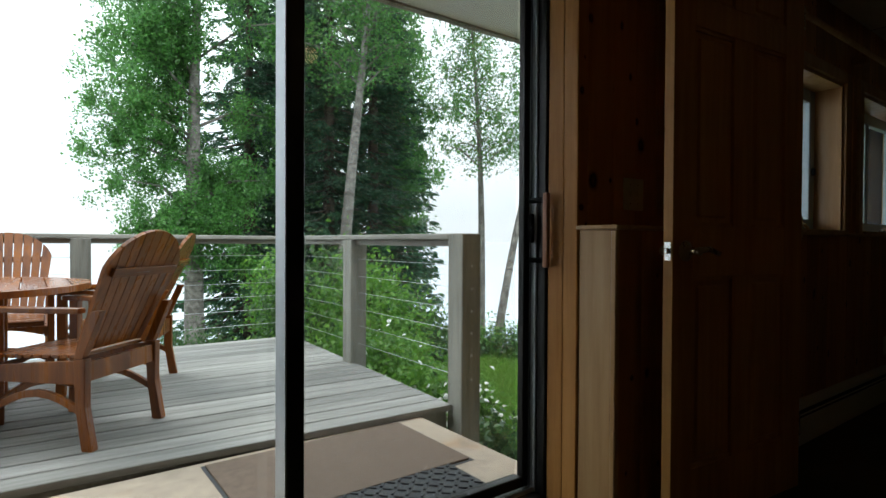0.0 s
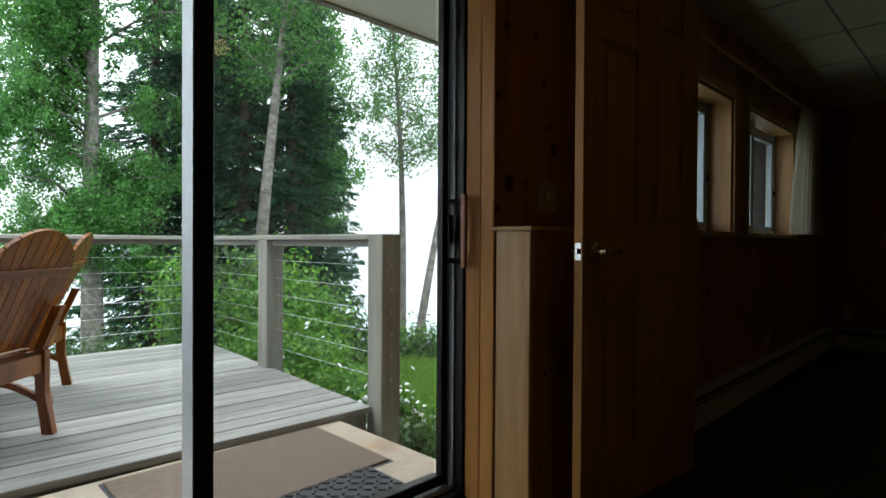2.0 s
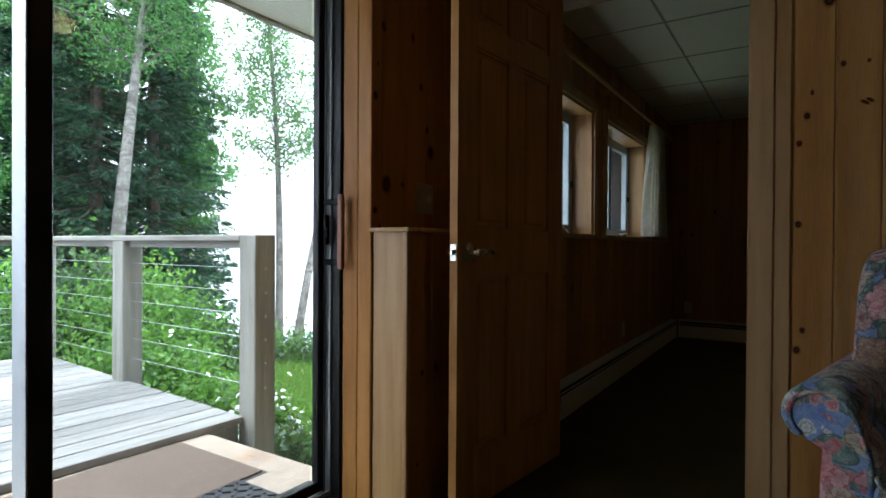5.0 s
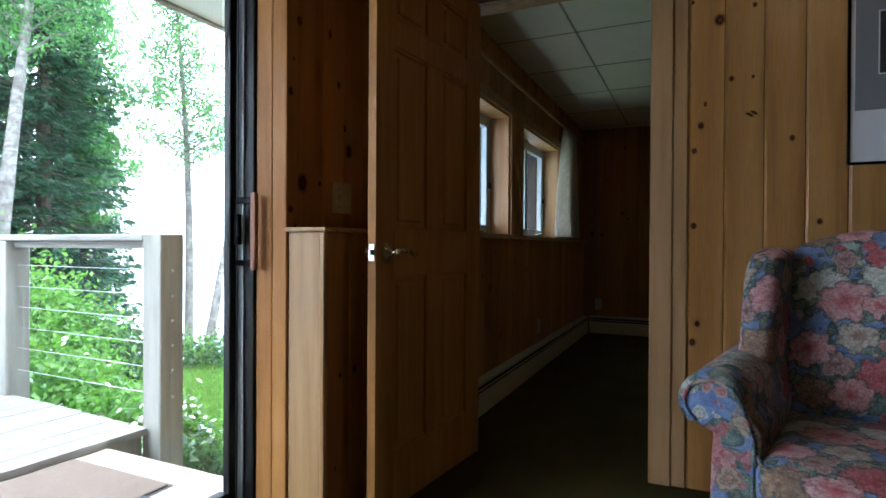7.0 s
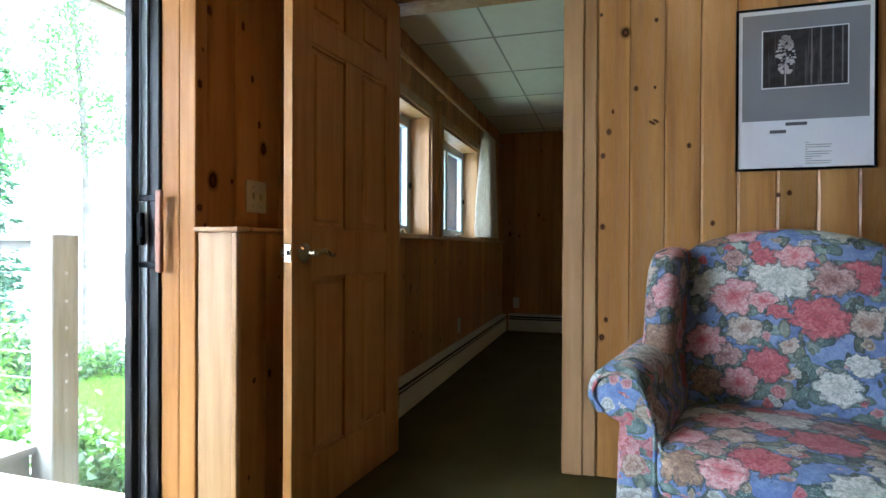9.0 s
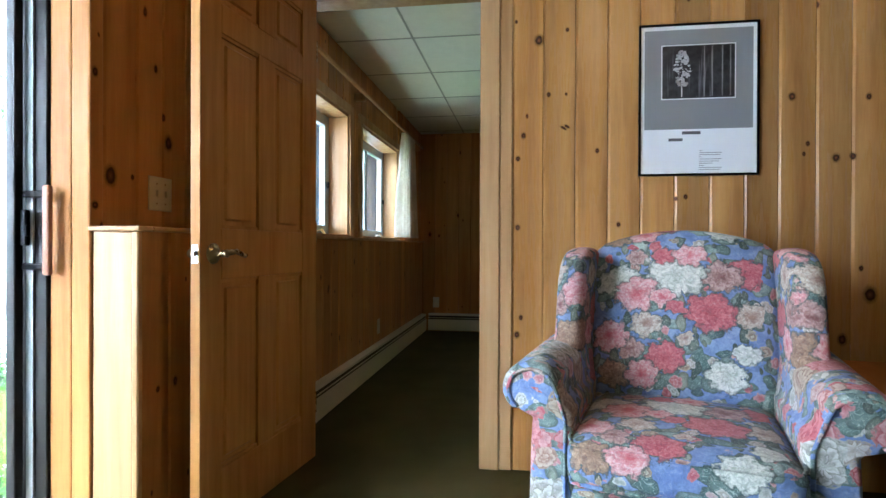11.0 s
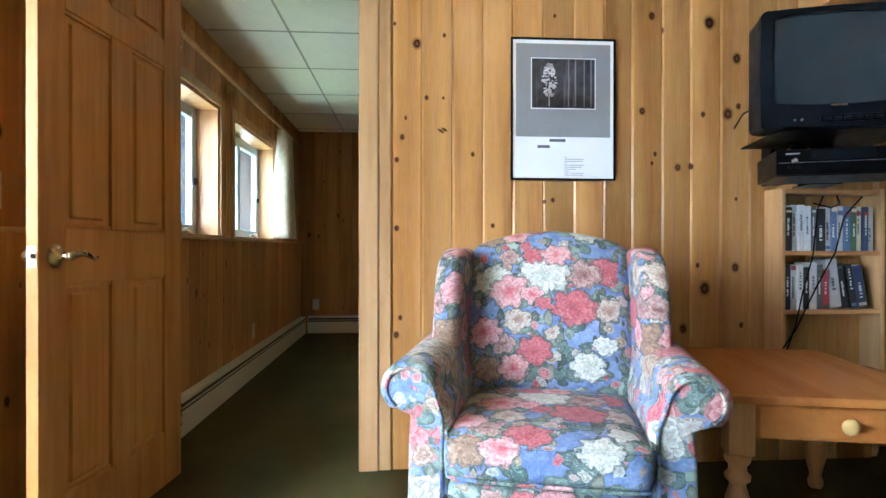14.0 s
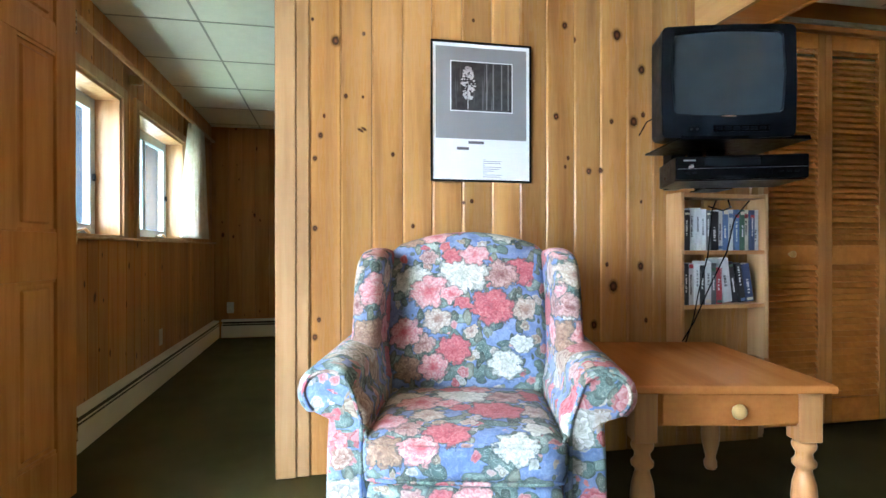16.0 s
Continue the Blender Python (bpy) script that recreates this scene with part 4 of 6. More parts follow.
# ---------------------------------------------------------------- side table with a drawer
table = thing("side_table", pose(1.912, -1.296, 0, 0, 0, -101.7), "honey-coloured pine side table with turned legs and one drawer", "table")
TW, TD, TZ = 0.32, 0.395, 0.52
part("tabletop", box((-TW, -TD, TZ - 0.026), (TW, TD, TZ), 0.006, 2), TABLE_WOOD, table)
LEG_WOOD = wood("leg_pine", (0.60, 0.32, 0.12), (0.52, 0.255, 0.085), (0.40, 0.17, 0.05), rough=0.28, vary=0.08)
lp = [(0.020, 0.0), (0.026, 0.012), (0.027, 0.03), (0.020, 0.045), (0.022, 0.06), (0.034, 0.11), (0.038, 0.155), (0.034, 0.20), (0.024, 0.235), (0.022, 0.245), (0.034, 0.255), (0.036, 0.268), (0.026, 0.280), (0.024, 0.295), (0.034, 0.310), (0.036, 0.322), (0.030, 0.335)]
for x in (-TW + 0.065, TW - 0.065):
    for y in (-TD + 0.065, TD - 0.115):
        b = turned([(r, z) for r, z in lp], 20, None, pose(x, y, 0))
        box((x - 0.036, y - 0.036, 0.3352), (x + 0.036, y + 0.036, TZ - 0.0265), 0.003, bm=b)
        lg = part("leg", b, LEG_WOOD, table)
        for p in lg.data.polygons:
            p.use_smooth = p.center.z < 0.334
ax0, ax1 = -TW + 0.1015, TW - 0.1015
part("apron", box((ax0, -TD + 0.045, 0.385), (ax1, -TD + 0.062, TZ - 0.0265)), TABLE_WOOD, table)
part("apron", box((ax0, TD - 0.13, 0.385), (ax1, TD - 0.112, TZ - 0.0265)), TABLE_WOOD, table)
for x in (-TW + 0.045, TW - 0.063):
    part("apron", box((x, -TD + 0.102, 0.385), (x + 0.018, TD - 0.152, TZ - 0.0265)), LEG_WOOD, table)
dr = part("drawer", box((ax0 + 0.015, -TD + 0.030, 0.395), (ax1 - 0.002, -TD + 0.0445, TZ - 0.034), 0.004, 2), TABLE_WOOD, table)
part("knob", turned([(0.010, 0), (0.010, 0.008), (0.020, 0.016), (0.024, 0.024), (0.020, 0.032), (0.008, 0.036)], 20, None, pose(0.02, -TD + 0.0298, 0.440, 90)), plain("knob_maple", (0.62, 0.42, 0.15), 0.3), dr, "pale round wooden knob", True)

# ---------------------------------------------------------------- television on a wall bracket
AX = (0.979, -0.203)
SX = (-0.203, -0.979)


def rack(lat, depth, z, turn=0.0):
    return pose(AX[0] * depth + SX[0] * lat, AX[1] * depth + SX[1] * lat, z, 0, 0, -101.7 + turn)


bracket = thing("tv_wall_bracket", rack(1.02, 2.08, 1.308), "black steel television bracket with a swivel tray", "tv bracket")
b = prism([(-0.225, 0.165), (0.205, 0.165), (0.212, -0.165), (-0.232, -0.165)], -0.006, 0.0, "z", 0.0015)
part("tray", b, BLACK_PLASTIC, bracket)
part("tray_lip", box((-0.225, -0.1715, -0.006), (0.205, -0.166, 0.006), 0.001), BLACK_PLASTIC, bracket)
part("swivel", turned([(0.05, -0.05), (0.05, -0.03), (0.032, -0.026), (0.032, -0.0065)], 20, None, pose(0.0, 0.06, 0)), BLACK_PLASTIC, bracket, smooth=True)
part("swivel_knob", turned([(0.028, -0.045), (0.030, -0.03), (0.022, -0.0065)], 16, None, pose(-0.07, 0.07, 0)), BLACK_PLASTIC, bracket, smooth=True)
part("arm", box((-0.025, 0.06, -0.052), (0.025, 0.40, -0.028), 0.003), BLACK_PLASTIC, bracket)
part("wall_plate", box((-0.06, 0.31, -0.12), (0.0, 0.40, 0.06), 0.003), BLACK_PLASTIC, bracket)
part("vcr_hanger", box((-0.05, 0.03, -0.1518), (0.05, 0.16, -0.1488)), BLACK_PLASTIC, bracket)
part("vcr_hanger_strap", box((-0.03, 0.1605, -0.1518), (0.03, 0.164, -0.0525)), BLACK_PLASTIC, bracket)

SCREEN_GLASS = Mat("crt_screen", 0.06)
SCREEN_GLASS.color(SCREEN_GLASS.ramp(SCREEN_GLASS.noise(SCREEN_GLASS.coords(), 5, 2), (0.3, (0.026, 0.034, 0.040)), (0.7, (0.036, 0.045, 0.052))))
SCREEN_GLASS.b.inputs["Coat Weight"].default_value = 0.6
SCREEN_GLASS.b.inputs["Coat Roughness"].default_value = 0.05
tv = thing("television", rack(0.955, 1.935, 1.3085, -4), "charcoal tube television, switched off, on a black tray", "television")
W, H = 0.216, 0.372
# the case, widest at the front and tapering back
b = bmesh.new()
secs = ((0.0, 1.0, 0.0, 0.372), (0.10, 0.99, 0.004, 0.368), (0.16, 0.90, 0.02, 0.36), (0.30, 0.62, 0.045, 0.29), (0.36, 0.55, 0.05, 0.26))
rings = []
for y, s, z0, z1 in secs:
    w = W * s
    pts = []
    for cx, cz, a0 in ((w - 0.022, z1 - 0.022, 0), (-w + 0.022, z1 - 0.022, 90), (-w + 0.022, z0 + 0.022, 180), (w - 0.022, z0 + 0.022, 270)):
        pts += [(cx + 0.022 * math.cos(radians(a0 + k * 22.5)), cz + 0.022 * math.sin(radians(a0 + k * 22.5))) for k in range(5)]
    rings.append([b.verts.new((x, y, z)) for x, z in pts])
for p, q in zip(rings, rings[1:]):
    for i in range(20):
        b.faces.new((p[i], q[i], q[(i + 1) % 20], p[(i + 1) % 20]))
b.faces.new(rings[-1][::-1])
b.faces.new(rings[0])
bmesh.ops.recalc_face_normals(b, faces=b.faces[:])
part("case", b, DARK_GREY, tv)
# front bezel as a frame of four bowed bars
SW, Z0, Z1 = 0.176, 0.082, 0.348


def ring_frame(outer, inner, y0, y1, n=24):
    b = bmesh.new()
    ro, ri_ = outer, inner
    vs = [[b.verts.new((x, y, z)) for x, z in lst] for lst, y in ((ro, y1), (ro, y0), (ri_, y0), (ri_, y0 + 0.014))]
    for p, q in zip(vs, vs[1:]):
        for i in range(len(p)):
            b.faces.new((p[i], p[(i + 1) % len(p)], q[(i + 1) % len(p)], q[i]))
    bmesh.ops.recalc_face_normals(b, faces=b.faces[:])
    return b


def rounded(w0, w1, z0, z1, r, bow=0.0):
    pts = []
    for cx, cz, a0 in ((w1 - r, z1 - r, 0), (w0 + r, z1 - r, 90), (w0 + r, z0 + r, 180), (w1 - r, z0 + r, 270)):
        for k in range(6):
            x, z = cx + r * math.cos(radians(a0 + k * 18)), cz + r * math.sin(radians(a0 + k * 18))
            u, q = (x - (w0 + w1) / 2) / ((w1 - w0) / 2), (z - (z0 + z1) / 2) / ((z1 - z0) / 2)
            pts.append((x + bow * u * (1 - q * q), z + bow * q * (1 - u * u)))
        nx, nz = {0: (0, z1), 90: (w0, (z0 + z1) / 2), 180: (0, z0), 270: (w1, (z0 + z1) / 2)}[a0]
        for f in ((-0.5, 0.0, 0.5) if a0 in (0, 180) else (0.0,)):
            x = (f if a0 == 180 else -f) * (w1 - w0) / 2 + (w0 + w1) / 2 if a0 in (0, 180) else nx
            u, q = (x - (w0 + w1) / 2) / ((w1 - w0) / 2), (nz - (z0 + z1) / 2) / ((z1 - z0) / 2)
            pts.append((x + bow * u * (1 - q * q) if a0 in (90, 270) else x, nz + bow * q * (1 - u * u)))
    return pts


bez = part("bezel", ring_frame(rounded(-W, W, 0, H, 0.018, 0.004), rounded(-SW, SW, Z0, Z1, 0.012, 0.010), -0.022, -0.0005), DARK_GREY, tv)
b = bmesh.new()
nx, nz = 20, 14
g = [[b.verts.new(((SW + 0.012) * u, -0.0078 - 0.010 * (1 - u * u) * (1 - w * w), (Z0 + Z1) / 2 + ((Z1 - Z0) / 2 + 0.012) * w)) for u in np.linspace(-1, 1, nx)] for w in np.linspace(-1, 1, nz)]
for p, q in zip(g, g[1:]):
    for i in range(nx - 1):
        b.faces.new((p[i], p[i + 1], q[i + 1], q[i]))
part("screen", b, SCREEN_GLASS.m, tv, "dark grey glass picture tube", True)
part("control_strip", box((-0.05, -0.0255, 0.018), (0.13, -0.0225, 0.040), 0.001), BLACK_PLASTIC, bez)
for i in range(6):
    part("button", box((-0.042 + i * 0.028, -0.0285, 0.023), (-0.022 + i * 0.028, -0.0258, 0.034), 0.001), DARK_GREY, bez)
for x in (-0.125, -0.105):
    part("jack", box((x, -0.0255, 0.024), (x + 0.008, -0.0225, 0.032), 0.003), plain("jack_white", (0.10, 0.10, 0.09), 0.4) if x < -0.12 else bpy.data.materials["jack_white"], bez)
part("maker_badge", box((-0.022, -0.0245, 0.0665), (0.024, -0.0225, 0.0725), 0.0005), CHROME, bez, "small silver badge")

vcr = thing("video_recorder", rack(0.992, 2.0, 1.160, -10) @ Matrix.Diagonal((0.93, 1.0, 0.78, 1.0)), "black video recorder on a hanger under the television", "video recorder")
part("case", box((-0.215, -0.13, 0), (0.215, 0.12, 0.105), 0.004), BLACK_PLASTIC, vcr)
fr = part("front_panel", box((-0.216, -0.142, 0.004), (0.216, -0.1305, 0.102), 0.003), BLACK_PLASTIC, vcr)
part("tape_door", box((-0.12, -0.1445, 0.060), (0.06, -0.1425, 0.092), 0.001), DARK_GREY, fr)
part("display", box((-0.10, -0.1445, 0.020), (0.10, -0.1425, 0.045), 0.001), BLACK_PLASTIC, fr)
part("trim_line", box((-0.21, -0.1440, 0.0495), (0.21, -0.1425, 0.0507)), STEEL, fr, "thin silver trim line")
for x in (-0.185, -0.16, 0.12, 0.145, 0.17):
    part("button", box((x, -0.1455, 0.028), (x + 0.014, -0.1425, 0.036), 0.001), DARK_GREY, fr)
part("maker_badge", box((-0.19, -0.1442, 0.082), (-0.15, -0.1425, 0.088), 0.0005), STEEL, fr)
part("dial", turned([(0.010, 0), (0.009, 0.006)], 16, None, pose(-0.165, -0.1425, 0.058, 90)), CHROME, fr)

# cords
cord = thing("power_cord", pose(0, 0, 0), "thin black cords hanging behind the shelf", "cord")
for pts in ([(2.12, -1.62, 1.14), (2.20, -1.66, 1.10), (2.285, -1.72, 1.04), (2.28, -1.70, 0.90), (2.285, -1.66, 0.75), (2.27, -1.62, 0.62), (2.24, -1.56, 0.522)],
            [(2.12, -1.78, 1.14), (2.22, -1.80, 1.08), (2.285, -1.84, 1.06), (2.28, -1.80, 0.92), (2.28, -1.72, 0.78), (2.27, -1.62, 0.60), (2.25, -1.55, 0.524)],
            [(2.10, -1.66, 1.14), (2.16, -1.72, 1.115), (2.20, -1.76, 1.12), (2.18, -1.70, 1.10), (2.2, -1.64, 1.12)]):
    part("cord", rod(pts, 0.003, 6), BLACK_PLASTIC, cord, smooth=True)
floor_cord = thing("floor_cord", pose(0, 0, 0), "thin black cord running to the wall behind the armchair", "cord")
part("cord", rod([(2.37, -0.95, 0.28), (2.30, -0.98, 0.20), (2.22, -1.02, 0.11), (2.12, -1.0, 0.03), (2.0, -0.95, 0.006)], 0.0035, 6), BLACK_PLASTIC, floor_cord, smooth=True)
ant = thing("aerial_cord", pose(0, 0, 0), "short black lead from the television's side", "cord")
part("cord", rod([(1.985, -1.27, 1.42), (1.962, -1.224, 1.430), (1.962, -1.195, 1.415), (1.973, -1.17, 1.365)], 0.003, 6), BLACK_PLASTIC, ant, smooth=True)

# ---------------------------------------------------------------- shelf with tapes and books
shelf = thing("wall_shelf", pose(0, 0, 0), "shallow pine wall shelf holding tapes and books", "shelf")
YA, YB, XF = -1.575, -2.035, 2.295
part("side_panel", box((XF, YA - 0.018, 0.42), (2.4095, YA, 1.19), 0.002), PINE_PALE, shelf)
part("side_panel", box((XF, YB, 0.42), (2.4095, YB + 0.018, 1.19), 0.002), PINE_PALE, shelf)
SHELF_Y = wood("shelf_pine", (0.60, 0.34, 0.13), (0.52, 0.27, 0.09), (0.40, 0.18, 0.055), along="y", rough=0.4)
part("top_board", box((XF + 0.001, YB + 0.0185, 1.168), (2.4095, YA - 0.0185, 1.186), 0.002), SHELF_Y, shelf)
for z in (0.926, 0.677):
    part("shelf_board", box((XF + 0.001, YB + 0.0185, z - 0.018), (2.4095, YA - 0.0185, z), 0.002), SHELF_Y, shelf)
COVER = {}


def cover(col):
    if col not in COVER:
        COVER[col] = plain("cover_%d" % len(COVER), col, 0.42, scale=40, amount=0.2)
    return COVER[col]


PAGES = plain("paper_edges", (0.68, 0.63, 0.52), 0.9, scale=90)
BAR_W, BAR_K = cover((0.78, 0.77, 0.73)), cover((0.03, 0.03, 0.035))
WHT, BLK, BLU, GRN, RED, GRY, NVY, CRM = (0.52, 0.53, 0.54), (0.018, 0.018, 0.02), (0.10, 0.16, 0.32), (0.06, 0.12, 0.07), (0.36, 0.04, 0.05), (0.12, 0.12, 0.125), (0.04, 0.06, 0.14), (0.62, 0.56, 0.42)


def tape(y, z, w, h, d, col, tilt=0.0, book=False, say="white"):
    """A boxed tape or book; local x along the shelf, spine towards the room."""
    t = thing("book" if book else "video_tape", pose(2.302 + ((int(y * 1e4) * 7) % 5) * 0.0022, y, z, 0, tilt, -90), "%s %s standing on the pine shelf" % (say, "book" if book else "video tape box"), "book" if book else "video tape", "books and tapes on the shelf")
    part("cover", box((0.0006, 0, 0.0003), (w - 0.0006, d, h), 0.0012), cover(col), t)
    if book:
        part("pages", box((0.003, 0.006, h + 0.0001), (w - 0.003, d - 0.001, h + 0.0012)), PAGES, t)
    bar = BAR_K if sum(col) > 1.0 else BAR_W
    r = random.Random(int(y * 1e4) + int(z * 100))
    a0 = r.uniform(0.22, 0.45)
    letters, zz, end = bmesh.new(), h * a0, h * (a0 + r.uniform(0.25, 0.5))
    lo = r.uniform(0.22, 0.36)
    while zz < end:
        step = r.uniform(0.004, 0.009)
        box((w * lo, -0.0006, zz), (w * (lo + r.uniform(0.22, 0.34)), -0.0001, zz + step * 0.7), bm=letters)
        zz += step * r.choice((1.0, 1.0, 1.0, 1.8))
    part("spine_label", letters, bar, t, "unreadable spine lettering")
    if r.random() > 0.35:
        a0 = r.choice((0.04, 0.80, 0.88))
        part("spine_mark", box((w * 0.10, -0.0006, h * a0), (w * 0.90, -0.0001, h * (a0 + r.uniform(0.04, 0.11)))), cover(r.choice((RED, BLU, CRM, NVY, GRN))), t)
    return t


y = YA - 0.022
for w, h, col, bk, say in ((0.030, 0.185, BLK, 1, "black"), (0.030, 0.195, WHT, 0, "white"), (0.027, 0.195, WHT, 0, "white"), (0.027, 0.190, WHT, 0, "white"), (0.020, 0.185, GRY, 0, "grey"), (0.040, 0.180, BLK, 1, "black"), (0.027, 0.188, WHT, 0, "white"),
                           (0.028, 0.19, BLU, 0, "blue"), (0.027, 0.19, WHT, 0, "white"), (0.027, 0.19, BLU, 0, "pale blue"), (0.026, 0.188, GRN, 0, "green"), (0.026, 0.19, CRM, 0, "cream"), (0.026, 0.188, NVY, 0, "navy"), (0.027, 0.19, WHT, 0, "white"), (0.027, 0.188, CRM, 0, "cream")):
    if y - w < YB + 0.02:
        break
    tape(y, 0.9262, w, h, 0.095, col, 0, bool(bk), say)
    y -= w + 0.0008
y = YA - 0.022
for w, h, col, bk, say, tilt in ((0.024, 0.19, BLK, 0, "black", 0), (0.027, 0.19, WHT, 0, "white", 0), (0.027, 0.19, WHT, 0, "white", 0), (0.026, 0.18, BLK, 1, "black", 0), (0.032, 0.20, WHT, 0, "white", 0), (0.028, 0.19, GRY, 0, "grey", 0), (0.030, 0.17, RED, 1, "red", 0), (0.050, 0.205, WHT, 1, "white", -7), (0.030, 0.19, BLK, 0, "black", -9), (0.030, 0.185, BLK, 0, "black", -9), (0.042, 0.178, NVY, 1, "navy", -9)):
    tape(y - (0.004 if tilt else 0), 0.6775 + (0.0 if not tilt else w * math.sin(radians(-tilt))), w, h, 0.095, col, tilt, bool(bk), say)
    y -= (w + 0.001) / (math.cos(radians(tilt))) + (0.004 if tilt else 0)

# ---------------------------------------------------------------- framed poster
poster = thing("framed_poster", pose(2.4095, -0.671, 1.532, 0, 0, -90), "black-framed exhibition poster with a grey field and forest photograph", "poster")
PW, PH = 0.2275, 0.304
POSTER_WHITE = plain("poster_paper", (0.74, 0.76, 0.78), 0.5, scale=8, amount=0.02)
POSTER_GREY = plain("poster_grey", (0.22, 0.23, 0.24), 0.5, scale=8, amount=0.03)
INK = plain("poster_ink", (0.09, 0.09, 0.10), 0.5)
for nm, lo, hi in (("frame_bar", (-PW, -0.016, -PH), (-PW + 0.008, -0.0005, PH)), ("frame_bar", (PW - 0.008, -0.016, -PH), (PW, -0.0005, PH)),
                   ("frame_bar", (-PW + 0.0082, -0.016, -PH), (PW - 0.0082, -0.0005, -PH + 0.008)), ("frame_bar", (-PW + 0.0082, -0.016, PH - 0.008), (PW - 0.0082, -0.0005, PH))):
    part(nm, box(lo, hi, 0.0015), BLACK_PLASTIC, poster)
sheet = part("sheet", box((-PW + 0.008, -0.008, -PH + 0.008), (PW - 0.008, -0.002, PH - 0.008)), POSTER_WHITE, poster, "white poster sheet")
part("grey_field", box((-PW + 0.022, -0.0088, -0.118), (PW - 0.022, -0.0081, PH - 0.024)), POSTER_GREY, sheet, "grey printed field")
ph = (-0.137, 0.137, 0.005, 0.216)
part("photo_border", box((ph[0] - 0.004, -0.0095, ph[2] - 0.004), (ph[1] + 0.004, -0.0089, ph[3] + 0.004)), POSTER_WHITE, sheet)
PHOTO = Mat("forest_photo", 0.5)
pv = PHOTO.coords((1, 1, 0.06))
PHOTO.color(PHOTO.mix(PHOTO.ramp(PHOTO.noise(pv, 60, 2), (0.60, 0.0), (0.72, 1.0)), PHOTO.ramp(PHOTO.noise(PHOTO.coords(), 40, 5), (0.3, (0.012, 0.012, 0.013)), (0.8, (0.05, 0.05, 0.052))), (0.14, 0.14, 0.145)))
part("photograph", box((ph[0], -0.0101, ph[2]), (ph[1], -0.0096, ph[3])), PHOTO.m, sheet, "dark black and white forest photograph")
rng = random.Random(4)
b = bmesh.new()
for i in range(150):
    zz = rng.uniform(0.055, 0.195)
    half = 0.034 * (1 - abs((zz - 0.12) / 0.085)) ** 0.6 if abs(zz - 0.12) < 0.085 else 0.0
    x = -0.062 + rng.uniform(-1, 1) * half
    s = rng.uniform(0.002, 0.006)
    box((x - s, -0.0105, zz - s * 0.7), (x + s, -0.01015, zz + s * 0.7), bm=b)
box((-0.0645, -0.0104, 0.012), (-0.0605, -0.01015, 0.10), bm=b)
part("pale_tree", b, cover((0.55, 0.55, 0.55)), sheet, "pale sapling in the photograph")
for x in (0.02, 0.05, 0.088, 0.118):
    part("pale_trunk", box((x, -0.0104, 0.012), (x + 0.005, -0.01015, 0.214)), cover((0.16, 0.16, 0.16)), sheet)
for lo, hi in (((-0.060, -0.139), (0.010, -0.127)), ((-0.112, -0.166), (-0.058, -0.154))):
    part("title_bar", box((lo[0], -0.0086, lo[1]), (hi[0], -0.0081, hi[1])), INK, sheet, "dark title lettering as a bar")
for i, wd in enumerate((0.012, 0.085, 0.080, 0.010, 0.085, 0.075, 0.05, 0.020, 0.085, 0.080)):
    part("text_line", box((0.005, -0.0086, -0.206 - i * 0.0085), (0.005 + wd, -0.0081, -0.2035 - i * 0.0085)), cover((0.25, 0.25, 0.26)), sheet)

# ---------------------------------------------------------------- ceiling lamp that shows in the glass
lamp = thing("ceiling_lamp", pose(1.45, -0.40, CEILING), "small lit ceiling lamp with a frosted shade", "ceiling lamp")
part("canopy", turned([(0.07, -0.03), (0.08, -0.02), (0.08, -0.0005)], 24), BRASS, lamp, smooth=True)
SHADE = Mat("lit_shade", 0.4)
SHADE.b.inputs["Emission Color"].default_value = (1.0, 0.62, 0.30, 1)
SHADE.b.inputs["Emission Strength"].default_value = 2.0
SHADE.b.inputs["Base Color"].default_value = (0.8, 0.75, 0.65, 1)
part("shade", turned([(0.02, -0.105), (0.06, -0.095), (0.085, -0.065), (0.075, -0.0305)], 24), SHADE.m, lamp, smooth=True)

# ---------------------------------------------------------------- ground, slab, deck
def make_grass_ground():
    m = Mat("lawn", 0.95)
    v = m.coords()
    a, b = m.noise(v, 45, 5), m.noise(v, 1.2, 3)
    c = m.ramp(a, (0.3, (0.055, 0.085, 0.026)), (0.7, (0.115, 0.155, 0.060)))
    m.color(m.mix(m.ramp(b, (0.35, 0.0), (0.7, 0.45)), c, (0.09, 0.12, 0.03)))
    return m.bump(a, 0.6, 0.03).m


def height(x, y):
    d = math.hypot(x * 0.75, y)
    if d < 7.5:
        return -0.55 - 0.05 * max(0.0, d - 3.0)
    return -0.775 - 3.0 * min(1.0, ((d - 7.5) / 9.0)) ** 1.3


bm = bmesh.new()
xs = sorted(set([-4000, -800, -200, -60, -30] + list(np.linspace(-16, 30, 60)) + [45, 90, 250, 900, 4000]))
ys = sorted(set([-4000, -800, -200, -60] + list(np.linspace(-20, 26, 60)) + [45, 90, 250, 900, 4000]))
gv = [[bm.verts.new((x, y, height(x, y) + 0.04 * noise.noise((x * 0.6, y * 0.6, 0)))) for x in xs] for y in ys]
for p, q in zip(gv, gv[1:]):
    for i in range(len(xs) - 1):
        bm.faces.new((p[i], p[i + 1], q[i + 1], q[i]))
ground = setting("ground", bm, make_grass_ground(), "green lawn sloping down to the lake", "ground")
ground.data.polygons.foreach_set("use_smooth", [True] * len(ground.data.polygons))
WATER = Mat("lake_water", 0.12)
WATER.b.inputs["Base Color"].default_value = (0.62, 0.72, 0.78, 1)
WATER.b.inputs["Metallic"].default_value = 0.55
